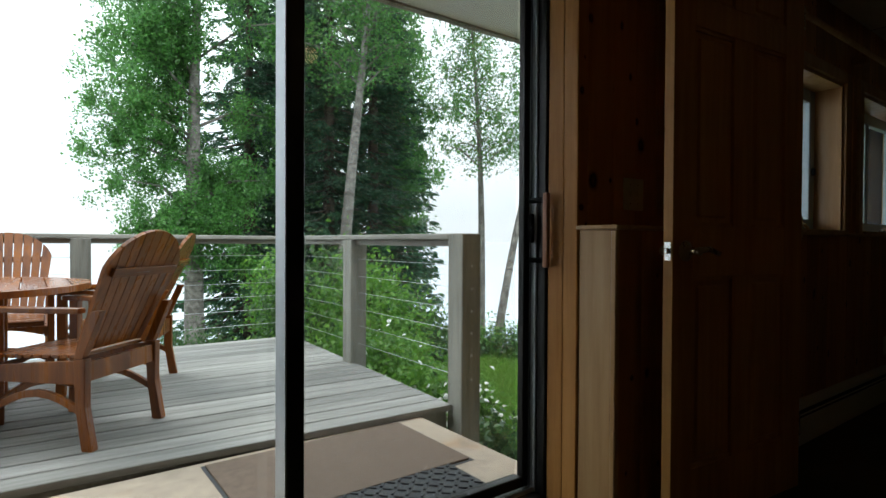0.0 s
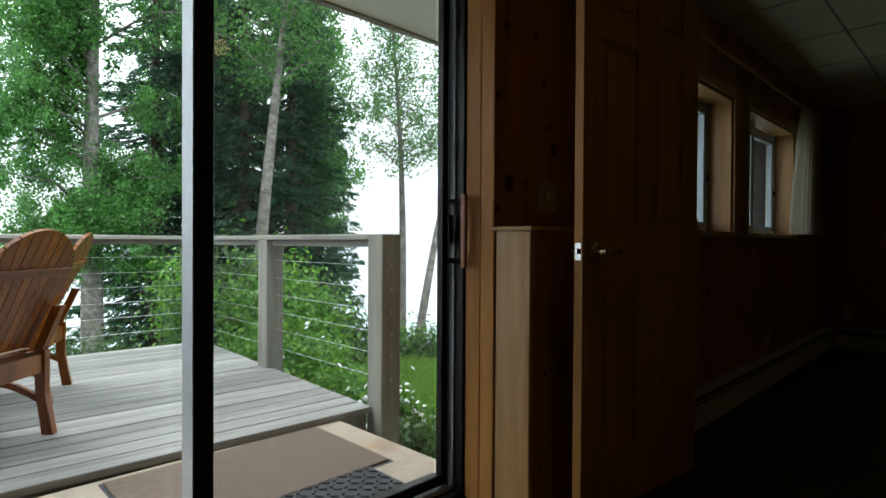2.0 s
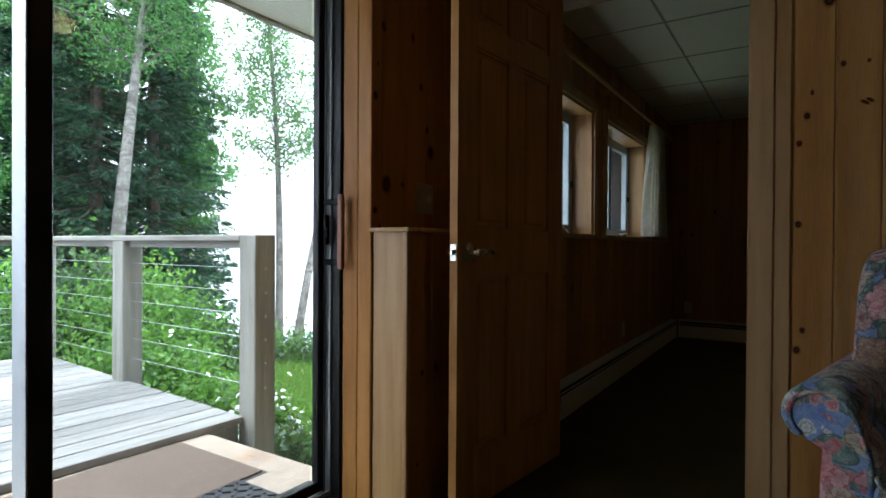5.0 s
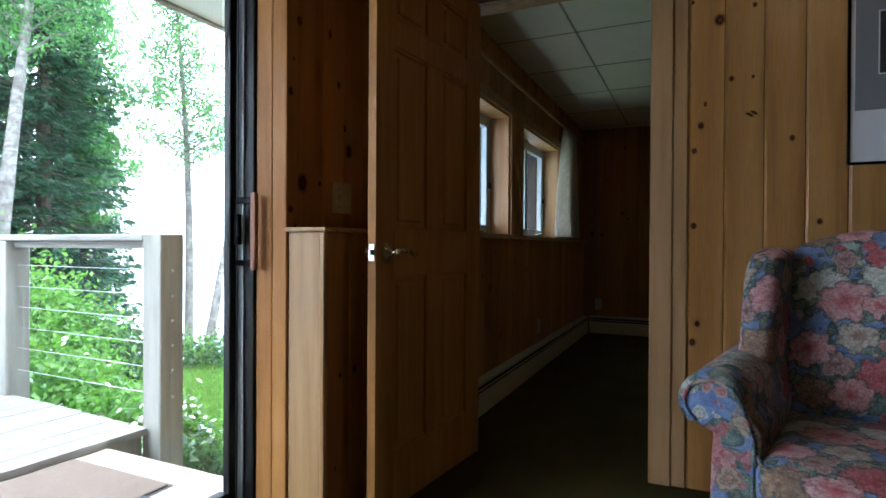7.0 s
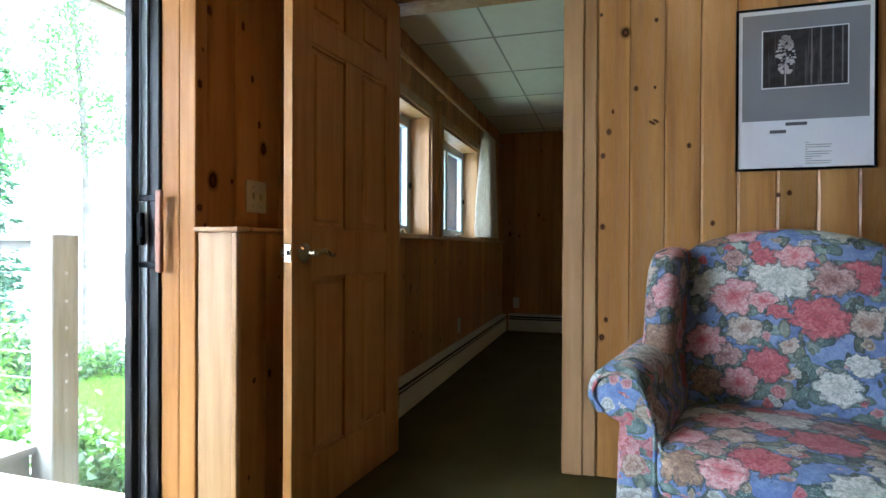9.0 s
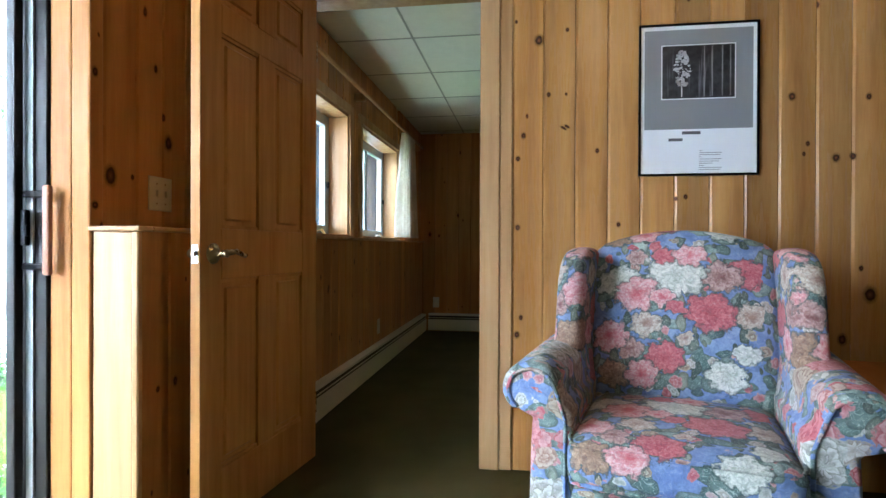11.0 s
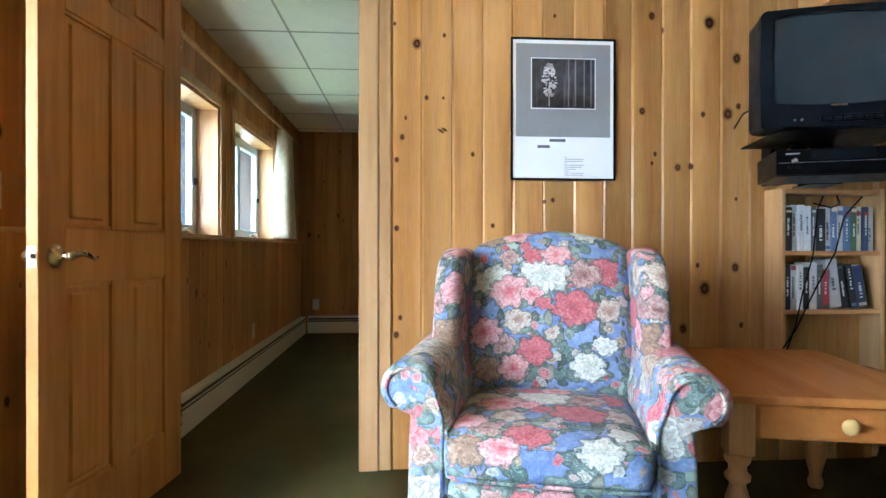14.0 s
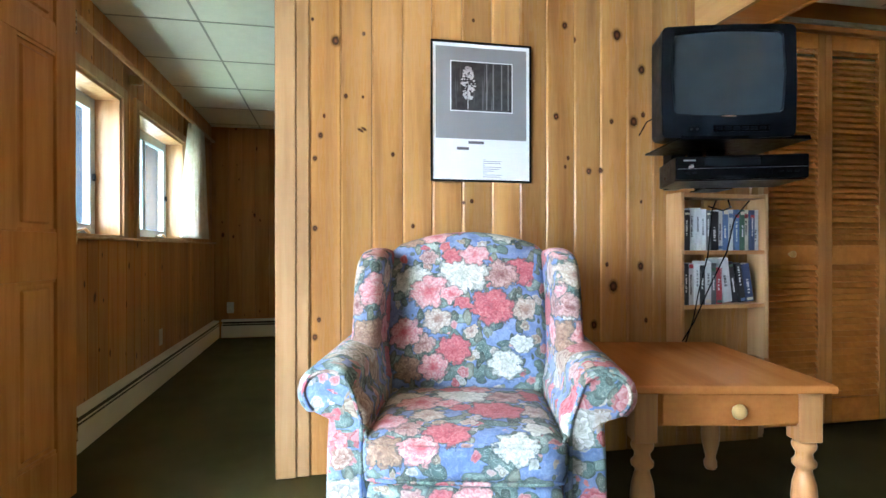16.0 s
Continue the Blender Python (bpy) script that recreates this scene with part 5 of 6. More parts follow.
WATER.bump(WATER.noise(WATER.coords((1, 2.2, 1)), 1.6, 4), 0.25, 0.05)
bm = bmesh.new()
bmesh.ops.create_grid(bm, x_segments=2, y_segments=2, size=4500, matrix=Matrix.Translation((0, 0, -2.6)))
setting("water", bm, WATER.m, "pale calm lake water", "lake")
setting("slab_patio", box((-3.4, 1.645, -0.42), (1.83, 2.685, -0.06), 0.012, 2), CONCRETE, "stained tan concrete slab outside the door", "patio")

DROT = -3.0
deck_m = pose(2.07, 2.625, -0.02, 0, 0, DROT)
deck = tagged(new("deck"), "weathered grey plank deck", "deck", kind="structure")
deck.matrix_world = deck_m
random.seed(3)
bpitch, nb = 0.142, 20
meshes = []
for L in (2.2, 3.1, 4.9):
    b = box((-L, 0, -0.038), (0, bpitch - 0.011, 0), 0.004, 1)
    me = bpy.data.meshes.new("plank")
    b.to_mesh(me)
    b.free()
    me.materials.append(DECK_WOOD)
    meshes.append((L, me))
for i in range(nb):
    x = -0.036
    for L, me in ((meshes[0], meshes[1]), (meshes[2],), (meshes[1], meshes[0]))[i % 3]:
        o = new("plank", me)
        o.parent = deck
        o.location = (x, i * bpitch, random.uniform(-0.0015, 0.0015))
        x -= L + 0.003
part("rim_joist", box((-5.3, 0.04, -0.30), (-0.042, 0.08, -0.0385), 0.003), POST_WOOD, deck)
part("rim_joist", box((-0.08, 0.0805, -0.30), (-0.042, 2.82, -0.0385), 0.003), POST_WOOD, deck)

railing = thing("deck_railing", pose(2.033, 2.625, -0.02, 0, 0, -0.8), "weathered grey timber deck railing with steel cables", "railing")
RZ = 1.01
posts = ((0.075, -0.02), (0.075, 1.40), (0.075, 2.78), (-1.70, 2.78), (-3.5, 2.78), (-5.1, 2.78))
for k, (x, y) in enumerate(posts):
    part("post", box((x - 0.07, y - 0.07, -0.55 if x > 0 else -0.30), (x + 0.07, y + 0.07, RZ - (0 if k == 0 else 0.037)), 0.006, 1), POST_WOOD, railing)
RAILX = wood("grey_rail", (0.42, 0.41, 0.36), (0.33, 0.322, 0.28), (0.19, 0.182, 0.155), along="x", rough=0.8, bump=0.35)
RAILY = wood("grey_rail_side", (0.42, 0.41, 0.36), (0.33, 0.322, 0.28), (0.19, 0.182, 0.155), along="y", rough=0.8, bump=0.35)
part("top_rail", box((0.005, 0.0505, RZ - 0.036), (0.145, 2.7, RZ), 0.005), RAILY, railing)
part("under_rail", box((0.05, 0.0505, RZ - 0.078), (0.09, 1.3295, RZ - 0.0365), 0.003), RAILY, railing)
part("under_rail", box((0.05, 1.4705, RZ - 0.078), (0.09, 2.7095, RZ - 0.0365), 0.003), RAILY, railing)
part("top_rail", box((-5.2, 2.7105, RZ - 0.036), (0.145, 2.85, RZ), 0.005), RAILX, railing)
for x0, x1 in ((-1.6295, 0.0045), (-3.4295, -1.7705), (-5.0295, -3.5705)):
    part("under_rail", box((x0, 2.76, RZ - 0.078), (x1, 2.80, RZ - 0.0365), 0.003), RAILX, railing)
for z in (0.82, 0.685, 0.555, 0.425, 0.295, 0.155):
    part("cable", rod([(0.07, 0.0, z), (0.07, 2.78, z)], 0.0019, 6), STEEL, railing)
    part("cable", rod([(0.07, 2.78, z), (-5.1, 2.78, z)], 0.0019, 6), STEEL, railing)
    part("cable_end", turned([(0.008, 0), (0.006, 0.006)], 10, None, pose(0.075, -0.0905, z, 90)), STEEL, railing)

# mats
MAT_BROWN = plain("brown_mat", (0.155, 0.115, 0.085), 0.95, scale=220, amount=0.25, bump=0.5)
mat1 = thing("door_mat", pose(1.155, 2.31, -0.06), "large brown ribbed doormat with a black edge", "doormat")
part("pile", box((-0.50, -0.31, 0.002), (0.50, 0.31, 0.012), 0.003), MAT_BROWN, mat1)
b = box((-0.515, -0.325, 0.0), (0.515, 0.325, 0.0018))
part("rubber_edge", b, plain("rubber", (0.05, 0.052, 0.055), 0.7), mat1, "thin dark rubber edge")
mat2 = thing("rubber_mat", pose(1.245, 1.86, -0.06), "small black rubber doormat with raised pattern", "doormat")
RUB = plain("dark_rubber", (0.03, 0.034, 0.038), 0.55)
part("base", box((-0.30, -0.15, 0.0), (0.30, 0.15, 0.008), 0.003), RUB, mat2)
b = bmesh.new()
for i in range(14):
    for j in range(7):
        x, y = -0.272 + i * 0.042, -0.126 + j * 0.042
        c = box((-0.017, -0.006, 0.0082), (0.017, 0.006, 0.015), 0.002)
        c.transform(pose(x, y, 0, 0, 0, 45 if (i + j) % 2 else -45))
        join(b, c)
part("raised_bars", b, RUB, mat2)

# eave
eave = tagged(new("eave"), "white soffit of the roof overhang", "roof eave", kind="structure")
part("soffit", box((-6, 1.70, 2.163), (7.5, 2.46, 2.19)), WHITE_PAINT, eave)
bm = bmesh.new()
n = 230
prev = None
for i in range(n + 1):
    x = -6 + 13.5 * i / n
    d = 0.010 * noise.noise((x * 9, 0, 0)) + 0.006 * noise.noise((x * 31, 2, 0))
    ring = [bm.verts.new(p) for p in ((x, 2.4605, 2.150 + d), (x, 2.495, 2.146 + d), (x, 2.50, 2.32), (x, 2.4605, 2.32))]
    if prev:
        for k in range(4):
            bm.faces.new((prev[k], prev[(k + 1) % 4], ring[(k + 1) % 4], ring[k]))
    prev = ring
part("fascia", bm, POST_WOOD, eave, "ragged dark roof edge")
part("roof", box((-6, -6, 2.325), (7.5, 2.52, 2.40)), POST_WOOD, eave)

# ---------------------------------------------------------------- deck table and chairs
def deck_chair():
    """A teak armchair with a round slatted back; it faces +x."""
    c = thing("deck_chair", pose(0, 0, 0), "teak outdoor armchair with a rounded slatted back", "chair", "chairs round the deck table")
    w = 0.25
    for s in (-1, 1):
        # rear leg runs on as the back's support, splayed at the foot
        leg = prism([(-0.30, 0.0), (-0.245, 0.0), (-0.215, 0.20), (-0.205, 0.42), (-0.265, 0.42), (-0.262, 0.20)], s * 0.222, s * 0.262, "y", 0.004)
        part("rear_leg", leg, TEAK, c)
        part("front_leg", prism([(0.235, 0.0), (0.285, 0.0), (0.275, 0.20), (0.275, 0.625), (0.225, 0.625), (0.225, 0.20)], s * 0.245, s * 0.285, "y", 0.004), TEAK, c)
        arc = [(-0.212, 0.30), (0.224, 0.30), (0.224, 0.375), (-0.212, 0.41)]
        part("side_rail", prism(arc, s * 0.225, s * 0.25, "y", 0.003), TEAK, c)
        brace = []
        for k in range(9):
            x = -0.235 + 0.47 * k / 8
            brace.append((x, 0.15 + 0.085 * math.sin(math.pi * k / 8)))
        part("arched_brace", prism(brace + [(x, z + 0.035) for x, z in brace[::-1]], s * 0.228, s * 0.248, "y", 0.003), TEAK, c)
        arm = [(-0.24, 0), (0.30, 0), (0.325, 0.02), (0.325, 0.055), (0.29, 0.075), (0.0, 0.062), (-0.24, 0.045)]
        part("armrest", prism([(x, s * (0.225 + y)) for x, y in arm], 0.6255, 0.650, "z", 0.005), TEAK, c)
        # the back's outer post
        part("back_post", prism([(-0.25, 0.4205), (-0.205, 0.4205), (-0.30, 0.64), (-0.345, 0.64)], s * 0.225, s * 0.262, "y", 0.003), TEAK, c)
    fr = []
    for k in range(9):
        y = -0.22 + 0.44 * k / 8
        fr.append((y, 0.315 + 0.045 * math.sin(math.pi * k / 8)))
    part("front_rail", prism([(-0.244, 0.375)] + [(0.244, 0.375)] + fr[::-1], 0.230, 0.252, "x", 0.003), TEAK, c)
    part("rear_rail", prism([(-0.221, 0.40), (0.221, 0.40), (0.221, 0.31), (-0.221, 0.31)], -0.252, -0.226, "x", 0.003), TEAK, c)
    b = []
    for k in range(9):
        y = -0.244 + 0.488 * k / 8
        b.append((y, 0.14 + 0.075 * math.sin(math.pi * k / 8)))
    part("arched_brace", prism(b + [(y, z + 0.035) for y, z in b[::-1]], 0.243, 0.263, "x", 0.003), TEAK, c)
    for k in range(10):
        x = -0.19 + 0.048 * k
        part("seat_slat", box((x, -0.222, 0.4125 - 0.012 * k / 9 + 0.0), (x + 0.040, 0.222, 0.430 - 0.012 * k / 9), 0.003), TEAK_Y, c)
    # back slats, cut to a round outline, leaning back
    n, wid, gap = 9, 0.0535, 0.006
    tot = n * wid + (n - 1) * gap
    cz, rad = 0.82, 0.272
    lean = pose(-0.175, 0, 0.43, 0, -25, 0) @ pose(0, 0, -0.43)
    for k in range(n):
        y0 = -tot / 2 + k * (wid + gap)
        ys_ = [y0 + wid * q / 4 for q in range(5)]
        topz = [cz + math.sqrt(max(0.0, rad * rad - y * y)) * 0.92 for y in ys_]
        narrow = 0.80
        low = [(y0 * narrow + 0.0 * wid, 0.445), ((y0 + wid) * narrow, 0.445)]
        b = prism([low[0], low[1]] + [(y, z) for y, z in zip(ys_[::-1], topz[::-1])], -0.009, 0.009, "x", 0.0)
        bmesh.ops.transform(b, matrix=lean, verts=b.verts[:])
        part("back_slat", b, TEAK, c)
    for z, hw in ((0.86, 0.225),):
        b = prism([(-hw, z - 0.022), (hw, z - 0.022), (hw, z + 0.022), (-hw, z + 0.022)], -0.0295, -0.0095, "x", 0.004)
        bmesh.ops.transform(b, matrix=lean, verts=b.verts[:])
        part("back_batten", b, TEAK_Y, c)
    return c


TEAK_Y = wood("teak_cross", (0.30, 0.100, 0.013), (0.19, 0.057, 0.008), (0.085, 0.024, 0.004), along="y", rough=0.22, vary=0.14)
DZ = -0.02
first = deck_chair()
first.matrix_world = pose(0.235, 3.385, DZ, 0, 0, 135)
copy_thing(first, pose(0.53, 4.30, DZ, 0, 0, 158))
copy_thing(first, pose(-0.10, 4.93, DZ, 0, 0, -92))

dt = thing("deck_table", pose(-0.40, 4.02, DZ), "round teak deck table with a slatted top", "table")
R, TH = 0.74, 0.715
n = 13
wid = 2 * R / n
for k in range(n):
    a0, a1 = -R + k * wid + 0.004, -R + (k + 1) * wid - 0.004
    pts = [(x, math.sqrt(max(0.0004, (R - 0.045) ** 2 - min(abs(x), R - 0.046) ** 2))) for x in np.linspace(a0, a1, 4)]
    part("top_slat", prism(pts + [(x, -y) for x, y in pts[::-1]], TH - 0.024, TH, "z", 0.0), TEAK_Y, dt)
b = bmesh.new()
m_ = 48
vs = [[b.verts.new((r * math.cos(2 * math.pi * i / m_), r * math.sin(2 * math.pi * i / m_), z)) for i in range(m_)] for r, z in ((R - 0.046, TH - 0.0005), (R, TH - 0.0005), (R, TH - 0.035), (R - 0.046, TH - 0.035))]
for p, q in zip(vs, vs[1:] + vs[:1]):
    for i in range(m_):
        b.faces.new((p[i], p[(i + 1) % m_], q[(i + 1) % m_], q[i]))
bmesh.ops.recalc_face_normals(b, faces=b.faces[:])
part("rim", b, TEAK, dt)
for a in (45, 135, 225, 315):
    x, y = 0.42 * math.cos(radians(a)), 0.42 * math.sin(radians(a))
    part("leg", box((x - 0.035, y - 0.035, 0), (x + 0.035, y + 0.035, TH - 0.0355), 0.004), TEAK, dt)
for s in (-1, 1):
    part("apron", box((-0.26, s * 0.30 - 0.012, 0.60), (0.26, s * 0.30 + 0.012, TH - 0.0365), 0.003), TEAK_Y, dt)
    part("apron", box((s * 0.30 - 0.012, -0.26, 0.60), (s * 0.30 + 0.012, 0.26, TH - 0.0365), 0.003), TEAK_Y, dt)

# ---------------------------------------------------------------- trees and shrubs
def leaf_material(name, dark, light, shine=0.45):
    m = Mat(name, shine)
    geo = m.t.nodes.new("ShaderNodeNewGeometry")
    rnd = geo.outputs["Random Per Island"]
    c = m.ramp(rnd, (0.0, dark), (0.6, tuple((a + b) / 2 for a, b in zip(dark, light))), (1.0, light))
    c = m.mix(m.ramp(m.noise(m.coords(), 0.9, 3), (0.35, 0.0), (0.7, 0.5)), c, dark)
    m.color(c)
    tr = m.t.nodes.new("ShaderNodeBsdfTranslucent")
    m.put(tr.inputs[0], m.mix(0.5, c, tuple(min(1, v * 1.6) for v in light)))
    mx = m.t.nodes.new("ShaderNodeMixShader")
    mx.inputs[0].default_value = 0.35
    m.t.links.new(m.b.outputs[0], mx.inputs[1])
    m.t.links.new(tr.outputs[0], mx.inputs[2])
    m.t.links.new(mx.outputs[0], m.t.nodes["Material Output"].inputs["Surface"])
    return m.m


def bark_material(name, pale, dark, white):
    m = Mat(name, 0.85)
    v = m.coords((1, 1, 0.9))
    band = m.noise(m.coords((0.6, 0.6, 3.5)), 6.0, 5)
    c = m.ramp(m.noise(v, 16, 5), (0.3, dark), (0.6, pale))
    if white:
        c = m.mix(m.ramp(band, (0.55, 0.0), (0.66, 0.6)), c, tuple(x * 0.45 for x in dark))
        c = m.mix(m.ramp(m.noise(m.coords(), 5.0, 4), (0.42, 0.0), (0.60, 0.65)), c, tuple(x * 0.55 for x in dark))
    m.color(c)
    return m.bump(band, 0.5, 0.02).m


BIRCH_LEAF = leaf_material("birch_leaf", (0.012, 0.050, 0.014), (0.18, 0.42, 0.090), 0.38)
SPRUCE_LEAF = leaf_material("spruce_needles", (0.012, 0.046, 0.026), (0.075, 0.175, 0.080), 0.5)
BUSH_LEAF = leaf_material("bush_leaf", (0.040, 0.13, 0.016), (0.19, 0.38, 0.050))
BUSH_DARK = leaf_material("dark_bush_leaf", (0.02, 0.06, 0.02), (0.09, 0.17, 0.045))
PETAL = plain("white_petal", (0.78, 0.78, 0.74), 0.7)
BIRCH_BARK = bark_material("birch_bark", (0.30, 0.28, 0.25), (0.13, 0.115, 0.10), True)
SPRUCE_BARK = bark_material("spruce_bark", (0.10, 0.075, 0.055), (0.045, 0.033, 0.025), False)


def leaves_mesh(name, centres, size, mat, parent, rs, aspect=0.62, flat=0.0, along=None):
    """Many small rhombic leaves, each bent along its middle, in one mesh."""
    n = len(centres)
    if along is None:
        a = rs.normal(size=(n, 3))
    else:
        a = along + rs.normal(size=(n, 3)) * 0.35
    a[:, 2] -= flat
    a /= np.linalg.norm(a, axis=1)[:, None] + 1e-9
    b = np.cross(a, rs.normal(size=(n, 3)))
    b /= np.linalg.norm(b, axis=1)[:, None] + 1e-9
    k = np.cross(a, b)
    s = (size * rs.uniform(0.6, 1.25, n))[:, None]
    v = np.empty((n, 4, 3))
    v[:, 0], v[:, 2] = centres - a * s * 0.5, centres + a * s * 0.5
    v[:, 1], v[:, 3] = centres + b * s * aspect * 0.5 + k * s * 0.10, centres - b * s * aspect * 0.5 + k * s * 0.10
    me = bpy.data.meshes.new(name)
    me.vertices.add(n * 4)
    me.vertices.foreach_set("co", v.reshape(-1))
    me.loops.add(n * 4)
    me.loops.foreach_set("vertex_index", np.arange(n * 4))
    me.polygons.add(n)
    me.polygons.foreach_set("loop_start", np.arange(n) * 4)
    me.polygons.foreach_set("loop_total", np.full(n, 4))
    me.update()
    me.materials.append(mat)
    ob = new(name, me)
    ob.parent = parent
    return ob


def spot(az, d):
    a = radians(az)
    return math.sin(a) * d, math.cos(a) * d


def birch(az, d, radius, tall, lean, low, reach, count, seed, leaf=0.075, label="tall birch with pale bark and small green leaves", side=0.0, shape=None):
    """Trunk with limbs, and a crown of clumps of leaves round the limbs' ends."""
    rs = np.random.RandomState(seed)
    x, y = spot(az, d)
    t = thing("birch_tree", pose(x, y, height(x, y) - 0.05), label, "tree", "birches by the lake")
    pts = [Vector((lean[0] * u + 0.10 * math.sin(3 * u + seed), lean[1] * u + 0.08 * math.cos(4 * u + seed), tall * u)) for u in np.linspace(0, 1, 14)]
    b = rod(pts, [radius * (1.12 - 0.95 * u) for u in np.linspace(0, 1, 14)], 12)
    centres = []
    limbs = 44
    for i in range(limbs):
        u = low + (0.97 - low) * (i + rs.uniform()) / limbs
        k = min(12, int(u * 13))
        p = pts[k].lerp(pts[k + 1], u * 13 - k)
        a = rs.uniform(0, 2 * math.pi) if not side or rs.uniform() > 0.45 else math.pi + radians(-az) + rs.normal() * 0.8
        r = reach * (shape(u) if shape else (1.15 - 0.8 * abs(u - 0.45))) * rs.uniform(0.35, 1.1)
        end = p + Vector((math.cos(a) * r, math.sin(a) * r, r * rs.uniform(-0.05, 0.75)))
        mid = p.lerp(end, 0.5) + Vector((0, 0, 0.16 * r))
        rod([p, mid, end], [radius * 0.34 * (1.1 - u), radius * 0.20 * (1.1 - u) + 0.004, 0.004], 5, bm=b)
        for q in np.linspace(0.30, 1.05, 6):
            c = np.array(mid.lerp(end, (q - 0.5) * 2) if q > 0.5 else p.lerp(mid, q * 2))
            for _ in range(3):
                w = 0.09 + 0.08 * reach
                tip = c + rs.normal(size=3) * (w, w, w * 1.1) - (0, 0, 0.06)
                if _ == 0:
                    rod([tuple(c), tuple((c + tip) / 2 + (0, 0, 0.03)), tuple(tip)], [0.006, 0.004, 0.002], 3, bm=b)
                centres.append((tip, 0.055 + 0.07 * rs.uniform()))
    part("trunk", b, BIRCH_BARK, t, "pale grey-white bark", True)
    per = max(4, count // len(centres))
    pos = np.concatenate([c + rs.normal(size=(max(3, int(per * rs.uniform(0.5, 1.5))), 3)) * s * np.array((1, 1, 1.15)) for c, s in centres])
    leaves_mesh("crown", pos, leaf, BIRCH_LEAF, t, rs, flat=0.3)
    return t


def spruce(az, d, tall, reach, seed, low=0.06):
    """Whorls of drooping boughs with hanging needles."""
    rs = np.random.RandomState(seed)
    x, y = spot(az, d)
    t = thing("spruce_tree", pose(x, y, height(x, y) - 0.05), "dark green spruce with drooping boughs", "tree", "spruces by the lake")
    b = rod([(0, 0, 0), (0, 0, tall * 0.5), (0, 0, tall)], [0.16, 0.10, 0.015], 10)
    pos, dirs = [], []
    z = tall * low
    while z < tall * 0.98:
        u = z / tall
        for k in range(6):
            a = rs.uniform(0, 2 * math.pi)
            r = reach * (1 - u) ** 0.75 * rs.uniform(0.65, 1.1) + 0.12
            drop = -0.30 * r * rs.uniform(0.5, 1.2)
            p0, p2 = np.array((0, 0, z)), np.array((math.cos(a) * r, math.sin(a) * r, z + drop + 0.10 * r))
            p1 = (p0 + p2) / 2 + np.array((0, 0, -0.07 * r))
            rod([tuple(p0), tuple(p1), tuple(p2)], [0.022, 0.014, 0.004], 4, bm=b)
            n = int(60 * r) + 12
            q = rs.uniform(0.12, 1.04, n)[:, None]
            c = np.where(q < 0.5, p0 + (p1 - p0) * q * 2, p1 + (p2 - p1) * (q - 0.5) * 2)
            sidew = np.array((-math.sin(a), math.cos(a), 0))
            off = rs.normal(size=(n, 1)) * 0.20 * (1.15 - q) * r ** 0.5
            c = c + sidew * off
            c[:, 2] -= np.abs(rs.normal(size=n)) * 0.07 + np.abs(off[:, 0]) * 0.25
            pos.append(c)
            dirs.append(np.array((math.cos(a), math.sin(a), -0.45)) + sidew * np.sign(off) * 0.7)
        z += tall * 0.017 + 0.03
    part("trunk", b, SPRUCE_BARK, t, "dark rough bark")
    leaves_mesh("boughs", np.concatenate(pos), 0.17, SPRUCE_LEAF, t, rs, aspect=0.30, along=np.concatenate(dirs))
    return t


def shrub(name, az, d, r, top, count, mat, seed, label, leaf=0.07, flowers=0, base=None):
    rs = np.random.RandomState(seed)
    x, y = spot(az, d)
    z0 = height(x, y) if base is None else base
    t = thing(name, pose(x, y, z0), label, "shrub", "shrubs beyond the deck")
    hgt = top - z0
    b = bmesh.new()
    tips = []
    for i in range(16):
        a = rs.uniform(0, 2 * math.pi)
        q = rs.uniform(0.2, 1.0)
        e = Vector((math.cos(a) * r * q, math.sin(a) * r * q, hgt * rs.uniform(0.55, 1.0) * (1.05 - 0.45 * q * q)))
        rod([(e.x * 0.1, e.y * 0.1, -0.03), (e.x * 0.5, e.y * 0.5, e.z * 0.6), tuple(e)], [0.012, 0.008, 0.003], 5, bm=b)
        for f in (0.35, 0.6, 0.8, 1.0):
            tips.append((np.array((e.x * f, e.y * f, e.z * f ** 0.8)), 0.10 + 0.10 * r))
    part("stems", b, SPRUCE_BARK, t)
    per = max(3, count // len(tips))
    pos = np.concatenate([c + rs.normal(size=(per, 3)) * s for c, s in tips])
    pos = pos[pos[:, 2] > 0.0]
    leaves_mesh("foliage", pos, leaf, mat, t, rs, aspect=0.5, flat=-0.2)
    if flowers:
        b = bmesh.new()
        for i in range(flowers):
            c, s = tips[rs.randint(len(tips))]
            p = c + rs.normal(size=3) * s * 1.15
            p[2] = max(p[2], 0.1) + 0.05
            f = bmesh.new()
            bmesh.ops.create_cone(f, cap_ends=True, segments=6, radius1=0.026, radius2=0.008, depth=0.010, matrix=pose(*p, rs.uniform(-50, 50), rs.uniform(-50, 50)))
            join(b, f)
        part("blossoms", b, PETAL, t, "small white blossoms")
    return t


birch(12.6, 11.0, 0.17, 9.0, (0.25, 0.1), 0.20, 1.55, 112000, 3, 0.062, side=0.4, shape=lambda u: 0.72 + 0.55 * u if u < 0.75 else 1.5 - 0.5 * u)
birch(26.6, 9.6, 0.115, 8.5, (0.80, 0.5), 0.56, 1.30, 15000, 5, 0.062)
birch(40.7, 11.8, 0.085, 8.0, (-0.25, 0.1), 0.50, 1.10, 10000, 7, 0.062)
birch(42.6, 10.2, 0.075, 7.0, (1.5, -0.2), 0.50, 0.9, 11000, 11, 0.06)
birch(47.5, 11.5, 0.08, 7.5, (0.3, -0.2), 0.45, 1.1, 16000, 13, 0.06)
